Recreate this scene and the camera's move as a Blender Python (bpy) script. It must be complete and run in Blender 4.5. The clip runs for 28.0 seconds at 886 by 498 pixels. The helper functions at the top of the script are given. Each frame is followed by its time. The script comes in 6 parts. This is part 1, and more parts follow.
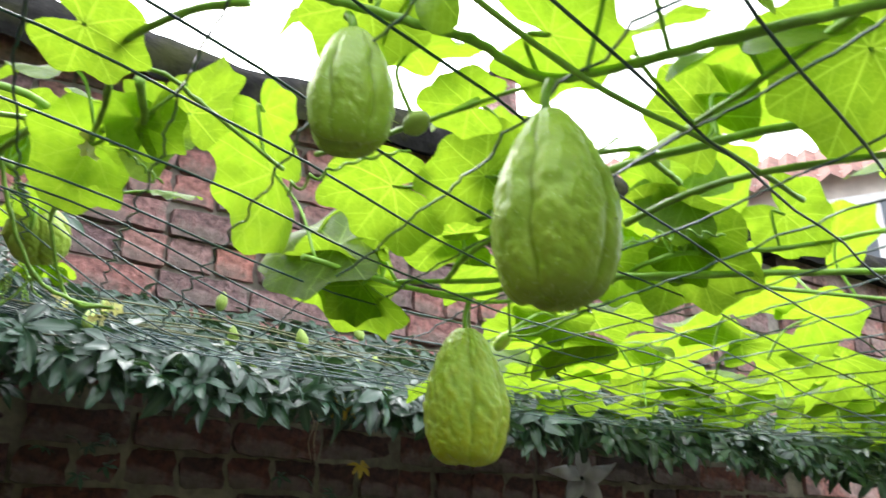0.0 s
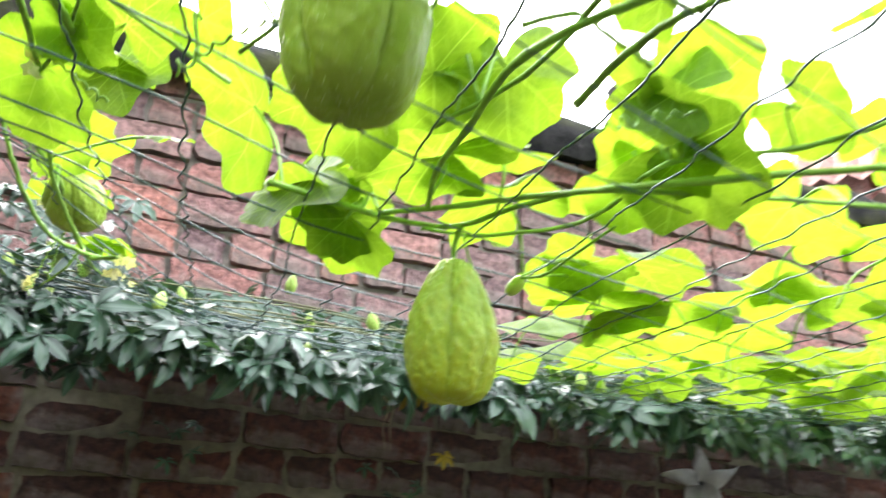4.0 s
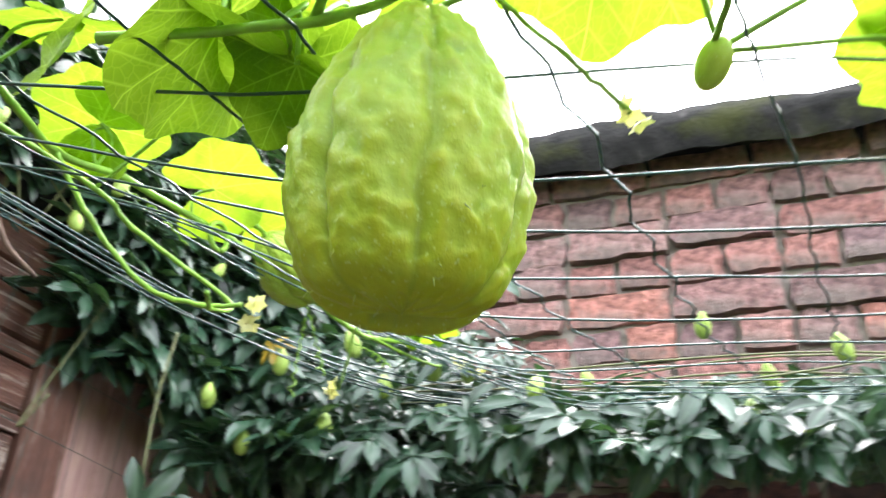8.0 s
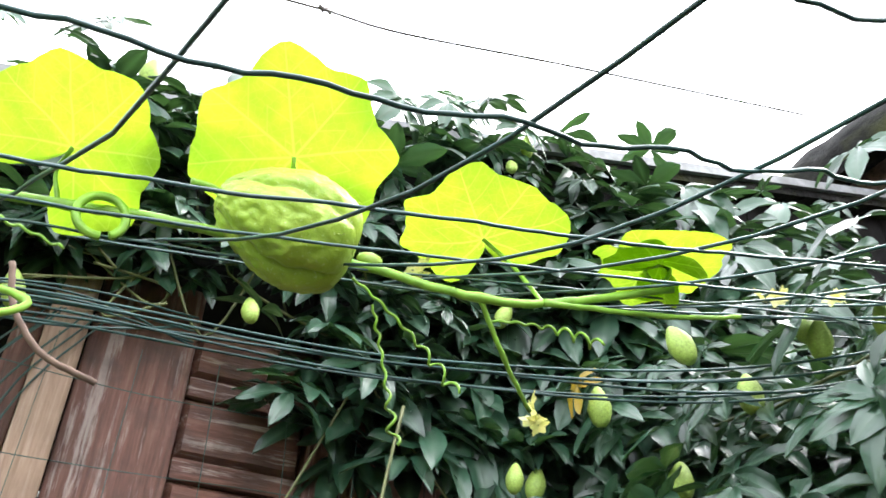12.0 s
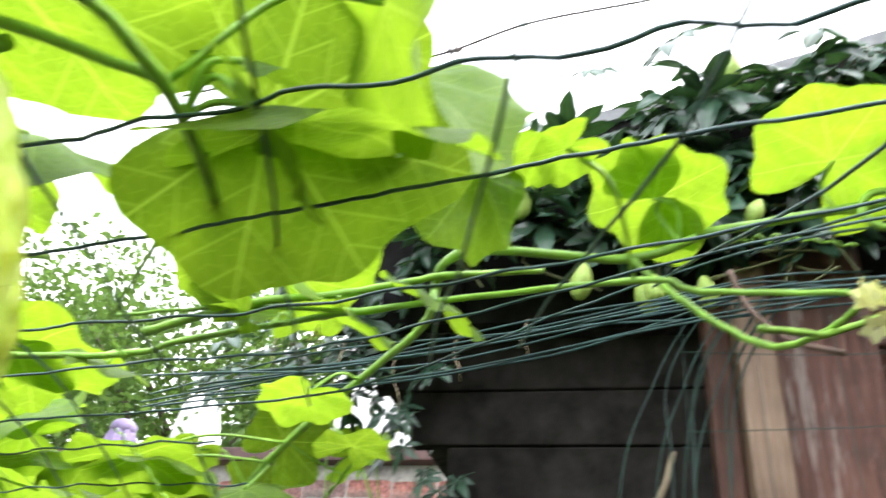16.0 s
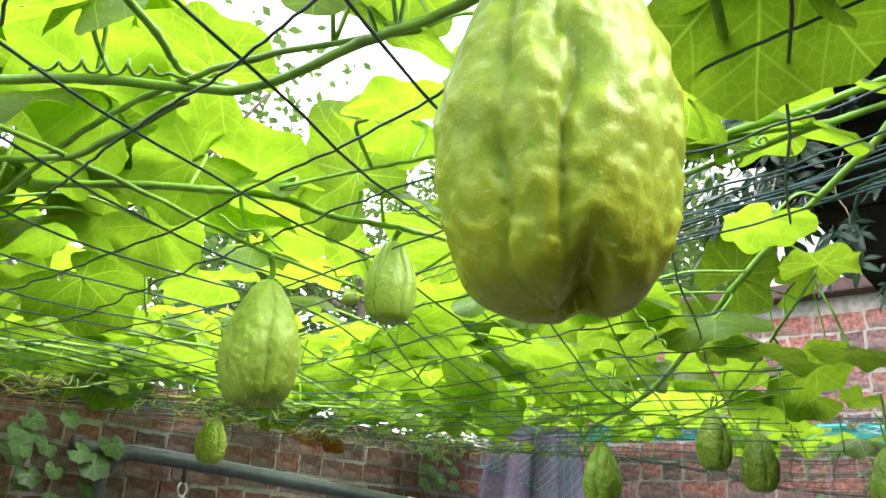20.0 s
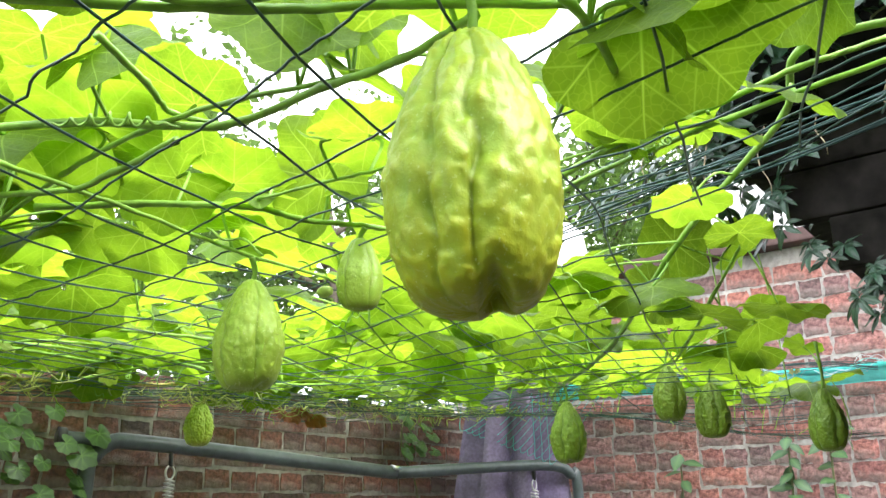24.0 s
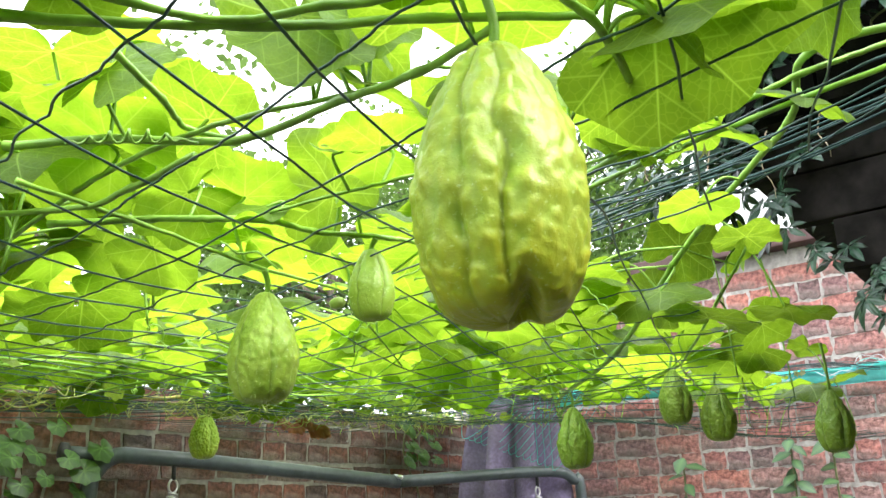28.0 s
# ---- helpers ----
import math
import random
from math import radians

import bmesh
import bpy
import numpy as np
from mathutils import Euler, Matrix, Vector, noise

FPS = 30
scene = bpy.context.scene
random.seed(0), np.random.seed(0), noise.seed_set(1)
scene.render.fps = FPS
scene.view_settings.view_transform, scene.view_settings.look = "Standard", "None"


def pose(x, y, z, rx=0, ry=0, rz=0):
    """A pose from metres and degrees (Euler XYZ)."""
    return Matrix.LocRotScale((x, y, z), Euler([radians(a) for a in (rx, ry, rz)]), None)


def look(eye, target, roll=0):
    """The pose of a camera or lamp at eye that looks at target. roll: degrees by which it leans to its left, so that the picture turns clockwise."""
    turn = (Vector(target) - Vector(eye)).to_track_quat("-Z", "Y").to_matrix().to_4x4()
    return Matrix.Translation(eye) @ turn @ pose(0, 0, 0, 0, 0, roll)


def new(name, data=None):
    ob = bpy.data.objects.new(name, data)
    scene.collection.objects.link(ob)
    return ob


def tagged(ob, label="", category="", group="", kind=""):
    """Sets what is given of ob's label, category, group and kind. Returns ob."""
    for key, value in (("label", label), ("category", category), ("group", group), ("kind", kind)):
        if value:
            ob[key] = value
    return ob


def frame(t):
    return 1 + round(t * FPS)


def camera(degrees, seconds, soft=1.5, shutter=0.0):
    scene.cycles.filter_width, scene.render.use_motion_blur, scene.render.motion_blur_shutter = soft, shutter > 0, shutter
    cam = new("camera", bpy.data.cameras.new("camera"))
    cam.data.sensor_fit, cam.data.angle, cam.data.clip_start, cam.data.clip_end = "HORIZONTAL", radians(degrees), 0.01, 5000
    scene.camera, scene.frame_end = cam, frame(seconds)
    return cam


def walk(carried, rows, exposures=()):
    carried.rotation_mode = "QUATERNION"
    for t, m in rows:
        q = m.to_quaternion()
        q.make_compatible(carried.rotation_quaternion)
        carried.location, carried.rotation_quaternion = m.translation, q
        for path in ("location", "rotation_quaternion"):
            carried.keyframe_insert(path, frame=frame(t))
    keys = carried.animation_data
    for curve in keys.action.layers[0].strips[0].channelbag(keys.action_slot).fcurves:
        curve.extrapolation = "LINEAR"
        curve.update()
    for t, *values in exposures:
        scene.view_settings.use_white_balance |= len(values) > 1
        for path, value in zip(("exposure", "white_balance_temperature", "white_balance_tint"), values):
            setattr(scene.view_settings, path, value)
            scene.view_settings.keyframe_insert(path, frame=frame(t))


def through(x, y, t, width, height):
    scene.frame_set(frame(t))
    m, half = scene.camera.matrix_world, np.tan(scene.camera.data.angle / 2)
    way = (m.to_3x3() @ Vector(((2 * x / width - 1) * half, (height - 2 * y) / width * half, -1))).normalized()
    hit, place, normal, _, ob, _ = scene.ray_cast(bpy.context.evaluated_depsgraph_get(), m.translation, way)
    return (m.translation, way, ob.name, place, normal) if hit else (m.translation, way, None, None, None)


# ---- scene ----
cam = camera(55.05, 28.0, shutter=0.4)
PATH = [
    (0.0, pose(-0.1517, 0.0664, 1.6489, 110.223, -0.368, -32.619)),
    (0.5, pose(-0.1653, 0.0692, 1.6562, 111.486, -1.504, -29.654)),
    (1.0, pose(-0.1702, 0.0636, 1.6533, 111.527, -1.181, -29.217)),
    (1.5, pose(-0.1696, 0.0651, 1.6497, 112.075, 0.373, -28.857)),
    (2.0, pose(-0.1667, 0.0607, 1.6488, 112.553, 0.615, -28.708)),
    (2.5, pose(-0.1604, 0.0554, 1.6507, 112.807, 0.433, -28.740)),
    (3.0, pose(-0.1255, 0.0268, 1.6399, 112.755, -1.465, -29.059)),
    (3.5, pose(-0.0820, 0.0107, 1.6233, 111.219, -2.290, -28.519)),
    (4.0, pose(-0.0491, 0.0695, 1.6138, 111.487, -2.078, -22.998)),
    (4.5, pose(-0.0155, 0.1567, 1.6109, 110.719, -1.367, -12.342)),
    (6.5, pose(0.1300, 0.2610, 1.6239, 113.099, -4.216, 5.327)),
    (7.0, pose(0.1386, 0.2787, 1.6260, 113.567, -3.927, 5.931)),
    (7.5, pose(0.1600, 0.2983, 1.6246, 115.748, -1.460, 8.147)),
    (8.0, pose(0.1826, 0.3307, 1.6303, 119.350, -2.533, 20.363)),
    (8.5, pose(0.2051, 0.3964, 1.6264, 118.510, -0.220, 33.864)),
    (9.0, pose(0.2237, 0.4670, 1.6447, 119.481, -3.178, 47.551)),
    (9.5, pose(0.2248, 0.5036, 1.6657, 119.170, -5.006, 56.657)),
    (10.0, pose(0.2327, 0.5402, 1.6750, 119.081, -4.913, 59.678)),
    (10.5, pose(0.2350, 0.5939, 1.6746, 119.177, -4.301, 57.397)),
    (11.0, pose(0.2071, 0.6315, 1.6861, 120.447, -3.469, 57.461)),
    (11.5, pose(0.1779, 0.6598, 1.6876, 123.419, -2.201, 59.882)),
    (12.0, pose(0.1696, 0.6859, 1.6990, 124.647, -2.012, 63.056)),
    (12.5, pose(0.1569, 0.7008, 1.7123, 125.133, -1.956, 68.101)),
    (14.5, pose(0.1521, 0.7027, 1.7215, 123.750, -5.021, 75.108)),
    (15.0, pose(0.1658, 0.6743, 1.7137, 122.942, -7.265, 84.250)),
    (15.5, pose(0.1841, 0.6399, 1.6993, 121.194, -6.448, 93.674)),
    (16.0, pose(0.2071, 0.5708, 1.6826, 120.109, -3.027, 100.253)),
    (16.5, pose(0.2061, 0.5304, 1.6777, 117.976, -2.837, 108.096)),
    (17.0, pose(0.2312, 0.5027, 1.6776, 117.584, -1.234, 110.762)),
    (18.0, pose(0.2515, 0.5240, 1.6704, 114.110, -3.066, 118.297)),
    (18.5, pose(0.2486, 0.5321, 1.6647, 112.123, -3.887, 124.523)),
    (19.0, pose(0.2455, 0.5433, 1.6541, 111.925, -3.728, 124.692)),
    (20.0, pose(0.2479, 0.5413, 1.6583, 109.511, -2.784, 127.264)),
    (21.0, pose(0.2472, 0.5441, 1.6497, 107.210, -0.842, 127.602)),
    (23.5, pose(0.2869, 0.5769, 1.6486, 107.279, 0.762, 126.317)),
    (24.0, pose(0.2913, 0.5817, 1.6516, 107.442, 1.000, 126.406)),
    (24.5, pose(0.2926, 0.5836, 1.6517, 107.504, 1.441, 126.426)),
    (25.0, pose(0.2877, 0.5846, 1.6505, 107.537, 1.730, 126.342)),
    (25.5, pose(0.2884, 0.5809, 1.6540, 107.687, 1.828, 126.345)),
    (26.0, pose(0.2889, 0.5797, 1.6528, 107.750, 1.894, 126.315)),
    (26.5, pose(0.2903, 0.5792, 1.6537, 107.875, 1.954, 126.344)),
    (27.0, pose(0.2923, 0.5809, 1.6539, 107.979, 2.038, 126.330)),
    (27.5, pose(0.2936, 0.5805, 1.6540, 108.017, 2.089, 126.275)),
    (28.0, pose(0.2981, 0.5766, 1.6522, 107.947, 2.048, 126.506)),
]
EXPOSURES = [(0.0, 2.15), (3.0, 2.25), (4.0, 2.8), (4.5, 3.0), (7.0, 3.75), (8.0, 2.85), (9.0, 3.75), (10.0, 4.0), (11.0, 3.95), (12.0, 2.7), (15.0, 3.1), (16.0, 2.35), (17.0, 2.2), (18.0, 2.1), (19.0, 2.3), (28.0, 2.5)]
walk(cam, PATH, EXPOSURES)

# ---- light ----
world = bpy.data.worlds.new("overcast_sky")
scene.world = world
world.use_nodes = True
wn = world.node_tree.nodes
sky = wn.new("ShaderNodeTexSky")
sky.sky_type, sky.sun_disc = "NISHITA", False
sky.sun_elevation, sky.sun_rotation = radians(48), radians(20)
sky.dust_density, sky.air_density = 4.0, 1.2
hs = wn.new("ShaderNodeHueSaturation")
hs.inputs["Saturation"].default_value = 0.16
world.node_tree.links.new(sky.outputs["Color"], hs.inputs["Color"])
cloud = wn.new("ShaderNodeMix")
cloud.data_type = "RGBA"
cloud.inputs[0].default_value, cloud.inputs[7].default_value = 0.6, (7.2, 7.55, 8.3, 1)
world.node_tree.links.new(hs.outputs["Color"], cloud.inputs[6])
world.node_tree.links.new(cloud.outputs[2], wn["Background"].inputs["Color"])
wn["Background"].inputs["Strength"].default_value = 0.15
sun = new("sun", bpy.data.lights.new("sun", "SUN"))
sun.data.energy, sun.data.angle, sun.data.color = 0.9, radians(35), (1.0, 0.98, 0.95)
sun.matrix_world = look((0, 0, 8), (0.9, -2.6, 5.2))


# ---- building blocks ----
def mat(name, rough=0.6, metal=0.0):
    m = bpy.data.materials.new(name)
    m.use_nodes = True
    b = m.node_tree.nodes["Principled BSDF"]
    b.inputs["Roughness"].default_value, b.inputs["Metallic"].default_value = rough, metal
    return m, m.node_tree, b


def node(nt, kind, **inputs):
    n = nt.nodes.new(kind)
    for k, v in inputs.items():
        n.inputs[k.replace("_", " ")].default_value = v
    return n


def wire(nt, a, b):
    nt.links.new(a, b)


def noise_tex(nt, scale, detail=4.0, coord="Object", rough=0.55):
    c = nt.nodes.new("ShaderNodeTexCoord")
    n = node(nt, "ShaderNodeTexNoise", Scale=scale, Detail=detail, Roughness=rough)
    wire(nt, c.outputs[coord], n.inputs["Vector"])
    return n


def ramp(nt, src, stops):
    r = nt.nodes.new("ShaderNodeValToRGB")
    el = r.color_ramp.elements
    while len(el) < len(stops):
        el.new(0.5)
    for e, (p, c) in zip(el, stops):
        e.position, e.color = p, (*c, 1)
    wire(nt, src, r.inputs["Fac"])
    return r


def mixc(nt, fac, a, b, blend="MIX"):
    m = nt.nodes.new("ShaderNodeMix")
    m.data_type, m.blend_type = "RGBA", blend
    for sock, v in ((m.inputs[0], fac), (m.inputs[6], a), (m.inputs[7], b)):
        if isinstance(v, bpy.types.NodeSocket):
            wire(nt, v, sock)
        elif isinstance(v, tuple):
            sock.default_value = (*v, 1)
        else:
            sock.default_value = v
    return m.outputs[2]


def bump(nt, b, src, strength, distance):
    n = node(nt, "ShaderNodeBump", Strength=strength, Distance=distance)
    wire(nt, src, n.inputs["Height"])
    wire(nt, n.outputs["Normal"], b.inputs["Normal"])


def island_or_object(nt, object_random):
    return nt.nodes.new("ShaderNodeObjectInfo").outputs["Random"] if object_random else nt.nodes.new("ShaderNodeNewGeometry").outputs["Random Per Island"]


def plain(name, color, rough=0.6, metal=0.0, scale=30, spread=0.25, relief=0.2, depth=0.002, shine=0.5):
    m, nt, b = mat(name, rough, metal)
    b.inputs["Specular IOR Level"].default_value = shine
    n = noise_tex(nt, scale)
    lo, hi = tuple(c * (1 - spread) for c in color), tuple(min(1, c * (1 + spread)) for c in color)
    r = ramp(nt, n.outputs["Fac"], [(0.3, lo), (0.7, hi)])
    n2 = noise_tex(nt, scale / 8)
    r2 = ramp(nt, n2.outputs["Fac"], [(0.35, (0.75, 0.75, 0.75)), (0.65, (1.1, 1.1, 1.1))])
    wire(nt, mixc(nt, 1.0, r.outputs["Color"], r2.outputs["Color"], "MULTIPLY"), b.inputs["Base Color"])
    bump(nt, b, n.outputs["Fac"], relief, depth)
    return m


def brick_mat(name, stops, moss=0.0, object_random=True, lime=0.3):
    m, nt, b = mat(name, 0.82)
    r = ramp(nt, island_or_object(nt, object_random), stops)
    g = noise_tex(nt, 60, 6)
    gr = ramp(nt, g.outputs["Fac"], [(0.33, (0.38, 0.36, 0.35)), (0.66, (1.45, 1.4, 1.4))])
    col = mixc(nt, 1.0, r.outputs["Color"], gr.outputs["Color"], "MULTIPLY")
    w = noise_tex(nt, 9, 6)
    wf = ramp(nt, w.outputs["Fac"], [(0.47, (0, 0, 0)), (0.62, (1.6 * lime, 1.6 * lime, 1.55 * lime))])
    col = mixc(nt, wf.outputs["Color"], col, (0.42, 0.36, 0.32))
    d = noise_tex(nt, 5, 5)
    df = ramp(nt, d.outputs["Fac"], [(0.52, (0, 0, 0)), (0.63, (0.75, 0.75, 0.75))])
    col = mixc(nt, df.outputs["Color"], col, (0.05, 0.035, 0.03))
    if moss:
        k = noise_tex(nt, 14, 6)
        kf = ramp(nt, k.outputs["Fac"], [(0.55, (0, 0, 0)), (0.75, (moss, moss, moss))])
        col = mixc(nt, kf.outputs["Color"], col, (0.05, 0.065, 0.02))
    wire(nt, col, b.inputs["Base Color"])
    rough_n = noise_tex(nt, 32, 8, rough=0.7)
    bump(nt, b, rough_n.outputs["Fac"], 0.85, 0.014)
    return m


def math_node(nt, op, a, b=None, clamp=False):
    m = nt.nodes.new("ShaderNodeMath")
    m.operation, m.use_clamp = op, clamp
    for sock, v in zip(m.inputs, (a, b)):
        if isinstance(v, bpy.types.NodeSocket):
            wire(nt, v, sock)
        elif v is not None:
            sock.default_value = v
    return m.outputs[0]


def vein_net(nt):
    """Veins of a vine leaf: ribs fanning from the stalk, side veins off them and a fine mesh between; 1 on a vein."""
    at = nt.nodes.new("ShaderNodeAttribute")
    at.attribute_name = "leafpos"
    sep = nt.nodes.new("ShaderNodeSeparateXYZ")
    wire(nt, at.outputs["Vector"], sep.inputs[0])
    x, y = sep.outputs["X"], sep.outputs["Y"]
    r = math_node(nt, "SQRT", math_node(nt, "ADD", math_node(nt, "MULTIPLY", x, x), math_node(nt, "MULTIPLY", y, y)))
    ang = math_node(nt, "ABSOLUTE", math_node(nt, "ARCTAN2", y, x))
    off = math_node(nt, "PINGPONG", ang, 0.38)
    across, along = math_node(nt, "MULTIPLY", r, math_node(nt, "SINE", off)), math_node(nt, "MULTIPLY", r, math_node(nt, "COSINE", off))
    width = math_node(nt, "MULTIPLY_ADD", r, -0.014)
    width.node.inputs[2].default_value = 0.021
    rib = math_node(nt, "SUBTRACT", 1.0, math_node(nt, "DIVIDE", across, width), True)
    side = math_node(nt, "FRACT", math_node(nt, "MULTIPLY", math_node(nt, "SUBTRACT", along, math_node(nt, "MULTIPLY", across, 0.85)), 5.0))
    side = math_node(nt, "SUBTRACT", 1.0, math_node(nt, "MULTIPLY", math_node(nt, "ABSOLUTE", math_node(nt, "SUBTRACT", side, 0.5)), 14.0), True)
    vo = node(nt, "ShaderNodeTexVoronoi", Scale=15.0)
    vo.feature = "DISTANCE_TO_EDGE"
    wire(nt, at.outputs["Vector"], vo.inputs["Vector"])
    fine = math_node(nt, "SUBTRACT", 1.0, math_node(nt, "MULTIPLY", vo.outputs["Distance"], 12.0), True)
    return math_node(nt, "MAXIMUM", rib, math_node(nt, "MAXIMUM", math_node(nt, "MULTIPLY", side, 0.5), math_node(nt, "MULTIPLY", fine, 0.22))), vo.outputs["Distance"]


def leaf_mat(name, lit, front, veins=True, gloss=0.45, through=0.5, vein_col=(0.25, 0.42, 0.06), object_random=True, spread=0.3, net=False, coat=0.0, shine=0.5):
    """A leaf: some light passes through it, some is thrown back, and a wax coat shines."""
    m, nt, b = mat(name, gloss)
    b.inputs["Specular IOR Level"].default_value = shine
    b.inputs["Coat Weight"].default_value, b.inputs["Coat Roughness"].default_value = coat, 0.22
    rnd = island_or_object(nt, object_random)
    n = noise_tex(nt, 4 if net and object_random else 40, 4)
    f1 = ramp(nt, rnd, [(0.0, tuple(c * (1 - spread) for c in front)), (1.0, tuple(c * (1 + spread) for c in front))])
    t1 = ramp(nt, rnd, [(0.0, tuple(c * (1 - spread) for c in lit)), (1.0, tuple(min(1, c * (1 + spread * 0.6)) for c in lit))])
    nr = ramp(nt, n.outputs["Fac"], [(0.3, (0.78, 0.84, 0.8)), (0.7, (1.14, 1.1, 1.1))])
    cf = mixc(nt, 1.0, f1.outputs["Color"], nr.outputs["Color"], "MULTIPLY")
    ct = mixc(nt, 1.0, t1.outputs["Color"], nr.outputs["Color"], "MULTIPLY")
    if net:
        v, cell = vein_net(nt)
        cf = mixc(nt, v, cf, vein_col)
        ct = mixc(nt, v, ct, (min(1, lit[0] * 1.32), min(1, lit[1] * 1.14), lit[2] * 2.5))
        bump(nt, b, cell, 0.15, 0.006)
    elif veins:
        at = nt.nodes.new("ShaderNodeAttribute")
        at.attribute_name = "vein"
        cf = mixc(nt, at.outputs["Fac"], cf, vein_col)
        ct = mixc(nt, at.outputs["Fac"], ct, tuple(c * 0.8 for c in lit))
        bump(nt, b, at.outputs["Fac"], 0.5, 0.001)
    wire(nt, cf, b.inputs["Base Color"])
    tr = nt.nodes.new("ShaderNodeBsdfTranslucent")
    wire(nt, ct, tr.inputs["Color"])
    mx = nt.nodes.new("ShaderNodeMixShader")
    mx.inputs["Fac"].default_value = through
    wire(nt, b.outputs["BSDF"], mx.inputs[1])
    wire(nt, tr.outputs["BSDF"], mx.inputs[2])
    wire(nt, mx.outputs["Shader"], nt.nodes["Material Output"].inputs["Surface"])
    return m


def mesh_of(name, bm, *materials, smooth=True):
    me = bpy.data.meshes.new(name)
    bm.normal_update()
    bm.to_mesh(me)
    bm.free()
    for m in materials:
        me.materials.append(m)
    if smooth:
        me.shade_smooth()
    return me


def raw_mesh(name, verts, faces, *materials, smooth=True, vein=None):
    me = bpy.data.meshes.new(name)
    me.from_pydata(verts, [], faces)
    for m in materials:
        me.materials.append(m)
    if vein is not None:
        at = me.attributes.new("vein", "FLOAT", "POINT")
        at.data.foreach_set("value", vein)
    if smooth:
        me.shade_smooth()
    me.update()
    return me


def part(name, me, parent, label="", m=None):
    ob = new(name, me)
    ob.parent = parent
    if m is not None:
        ob.matrix_basis = m
    if label:
        ob["label"] = label
    return ob


# the shed, the net and all that grows on it are laid out in a measure of their own round this point
NEAR_SCALE, NEAR_MID = 0.55, Vector((0.289, 0.58, 1.653))
NEAR = Matrix.Translation(NEAR_MID) @ Matrix.Scale(NEAR_SCALE, 4) @ Matrix.Translation(-NEAR_MID)
NEAR_GROUND = NEAR_MID.z - NEAR_MID.z / NEAR_SCALE


def thing(name, label, category, group="", kind="", at=(0, 0, 0)):
    ob = new(name)
    ob.empty_display_size = 0.05
    ob.location = at
    return tagged(ob, label, category, group, kind)


def box(bm, x0, y0, z0, x1, y1, z1, bevel=0.0):
    r = bmesh.ops.create_cube(bm, size=1.0, matrix=Matrix.LocRotScale(((x0 + x1) / 2, (y0 + y1) / 2, (z0 + z1) / 2), None, (x1 - x0, y1 - y0, z1 - z0)))
    if bevel:
        es = {e for v in r["verts"] for e in v.link_edges}
        bmesh.ops.bevel(bm, geom=list(es), offset=bevel, segments=2, affect="EDGES", profile=0.6)


def box_mesh(name, material, x0, y0, z0, x1, y1, z1, bevel=0.0):
    bm = bmesh.new()
    box(bm, x0, y0, z0, x1, y1, z1, bevel)
    return mesh_of(name, bm, material, smooth=False)


def tube(points, radii, sides=6, closed_ends=True):
    """Vertices and faces of a tube along points; radii: one or one for each point."""
    pts = [Vector(p) for p in points]
    if not hasattr(radii, "__len__"):
        radii = [radii] * len(pts)
    verts, faces = [], []
    up = Vector((0.13, 0.21, 0.97)).normalized()
    side = None
    for i, p in enumerate(pts):
        d = (pts[min(i + 1, len(pts) - 1)] - pts[max(i - 1, 0)]).normalized()
        if side is None:
            side = d.cross(up)
            if side.length < 0.1:
                side = d.cross(Vector((1, 0, 0)))
        side = (side - d * side.dot(d)).normalized()
        other = d.cross(side)
        for k in range(sides):
            a = 2 * math.pi * k / sides
            verts.append(p + (side * math.cos(a) + other * math.sin(a)) * radii[i])
    for i in range(len(pts) - 1):
        for k in range(sides):
            a, b = i * sides + k, i * sides + (k + 1) % sides
            faces.append((a, b, b + sides, a + sides))
    if closed_ends:
        faces.append(tuple(range(sides))[::-1])
        faces.append(tuple(range((len(pts) - 1) * sides, len(pts) * sides)))
    return [tuple(v) for v in verts], faces


def tubes_mesh(name, runs, material, sides=6):
    """One mesh from several (points, radii) runs."""
    verts, faces = [], []
    for pts, rad in runs:
        v, f = tube(pts, rad, sides)
        o = len(verts)
        verts += v
        faces += [tuple(i + o for i in q) for q in f]
    return raw_mesh(name, verts, faces, material)


def curve_pts(pts, n=8, jitter=0.0, rng=random):
    """A smooth line through points (Catmull-Rom), n steps for each span."""
    p = [Vector(q) for q in pts]
    p = [p[0] * 2 - p[1]] + p + [p[-1] * 2 - p[-2]]
    out = []
    for i in range(1, len(p) - 2):
        for k in range(n):
            t = k / n
            q = 0.5 * ((2 * p[i]) + (p[i + 1] - p[i - 1]) * t + (2 * p[i - 1] - 5 * p[i] + 4 * p[i + 1] - p[i + 2]) * t * t + (3 * p[i] - p[i - 1] - 3 * p[i + 1] + p[i + 2]) * t ** 3)
            out.append(q + Vector((rng.uniform(-1, 1), rng.uniform(-1, 1), rng.uniform(-1, 1))) * jitter)
    out.append(p[-2])
    return out


def blend(a, b, v):
    t = min(1, max(0, (v - a) / (b - a)))
    return t * t * (3 - 2 * t)


def net_z(x, y):
    """Height of the sagging wire net over the yard."""
    z = 1.885 + (0.095 * (y - 0.15) ** 2 if y > 0.15 else 0.055 * (y - 0.15) ** 2)
    z += 0.055 * math.exp(-((x + 0.5) / 0.28) ** 2 - ((y - 0.2) / 0.9) ** 2)
    z += 0.18 * blend(0.3, 0.75, y) * blend(0.1, 0.68, -x)
    z += 0.05 * blend(1.5, 2.6, -x) * blend(0.0, 0.8, -y)
    z -= 0.075 * blend(-0.6, -1.5, y) * blend(-2.2, -0.7, x)
    z += 0.014 * math.sin(3.1 * x + 1.3 * y) + 0.01 * math.sin(5.3 * y - 2.2 * x)
    return z


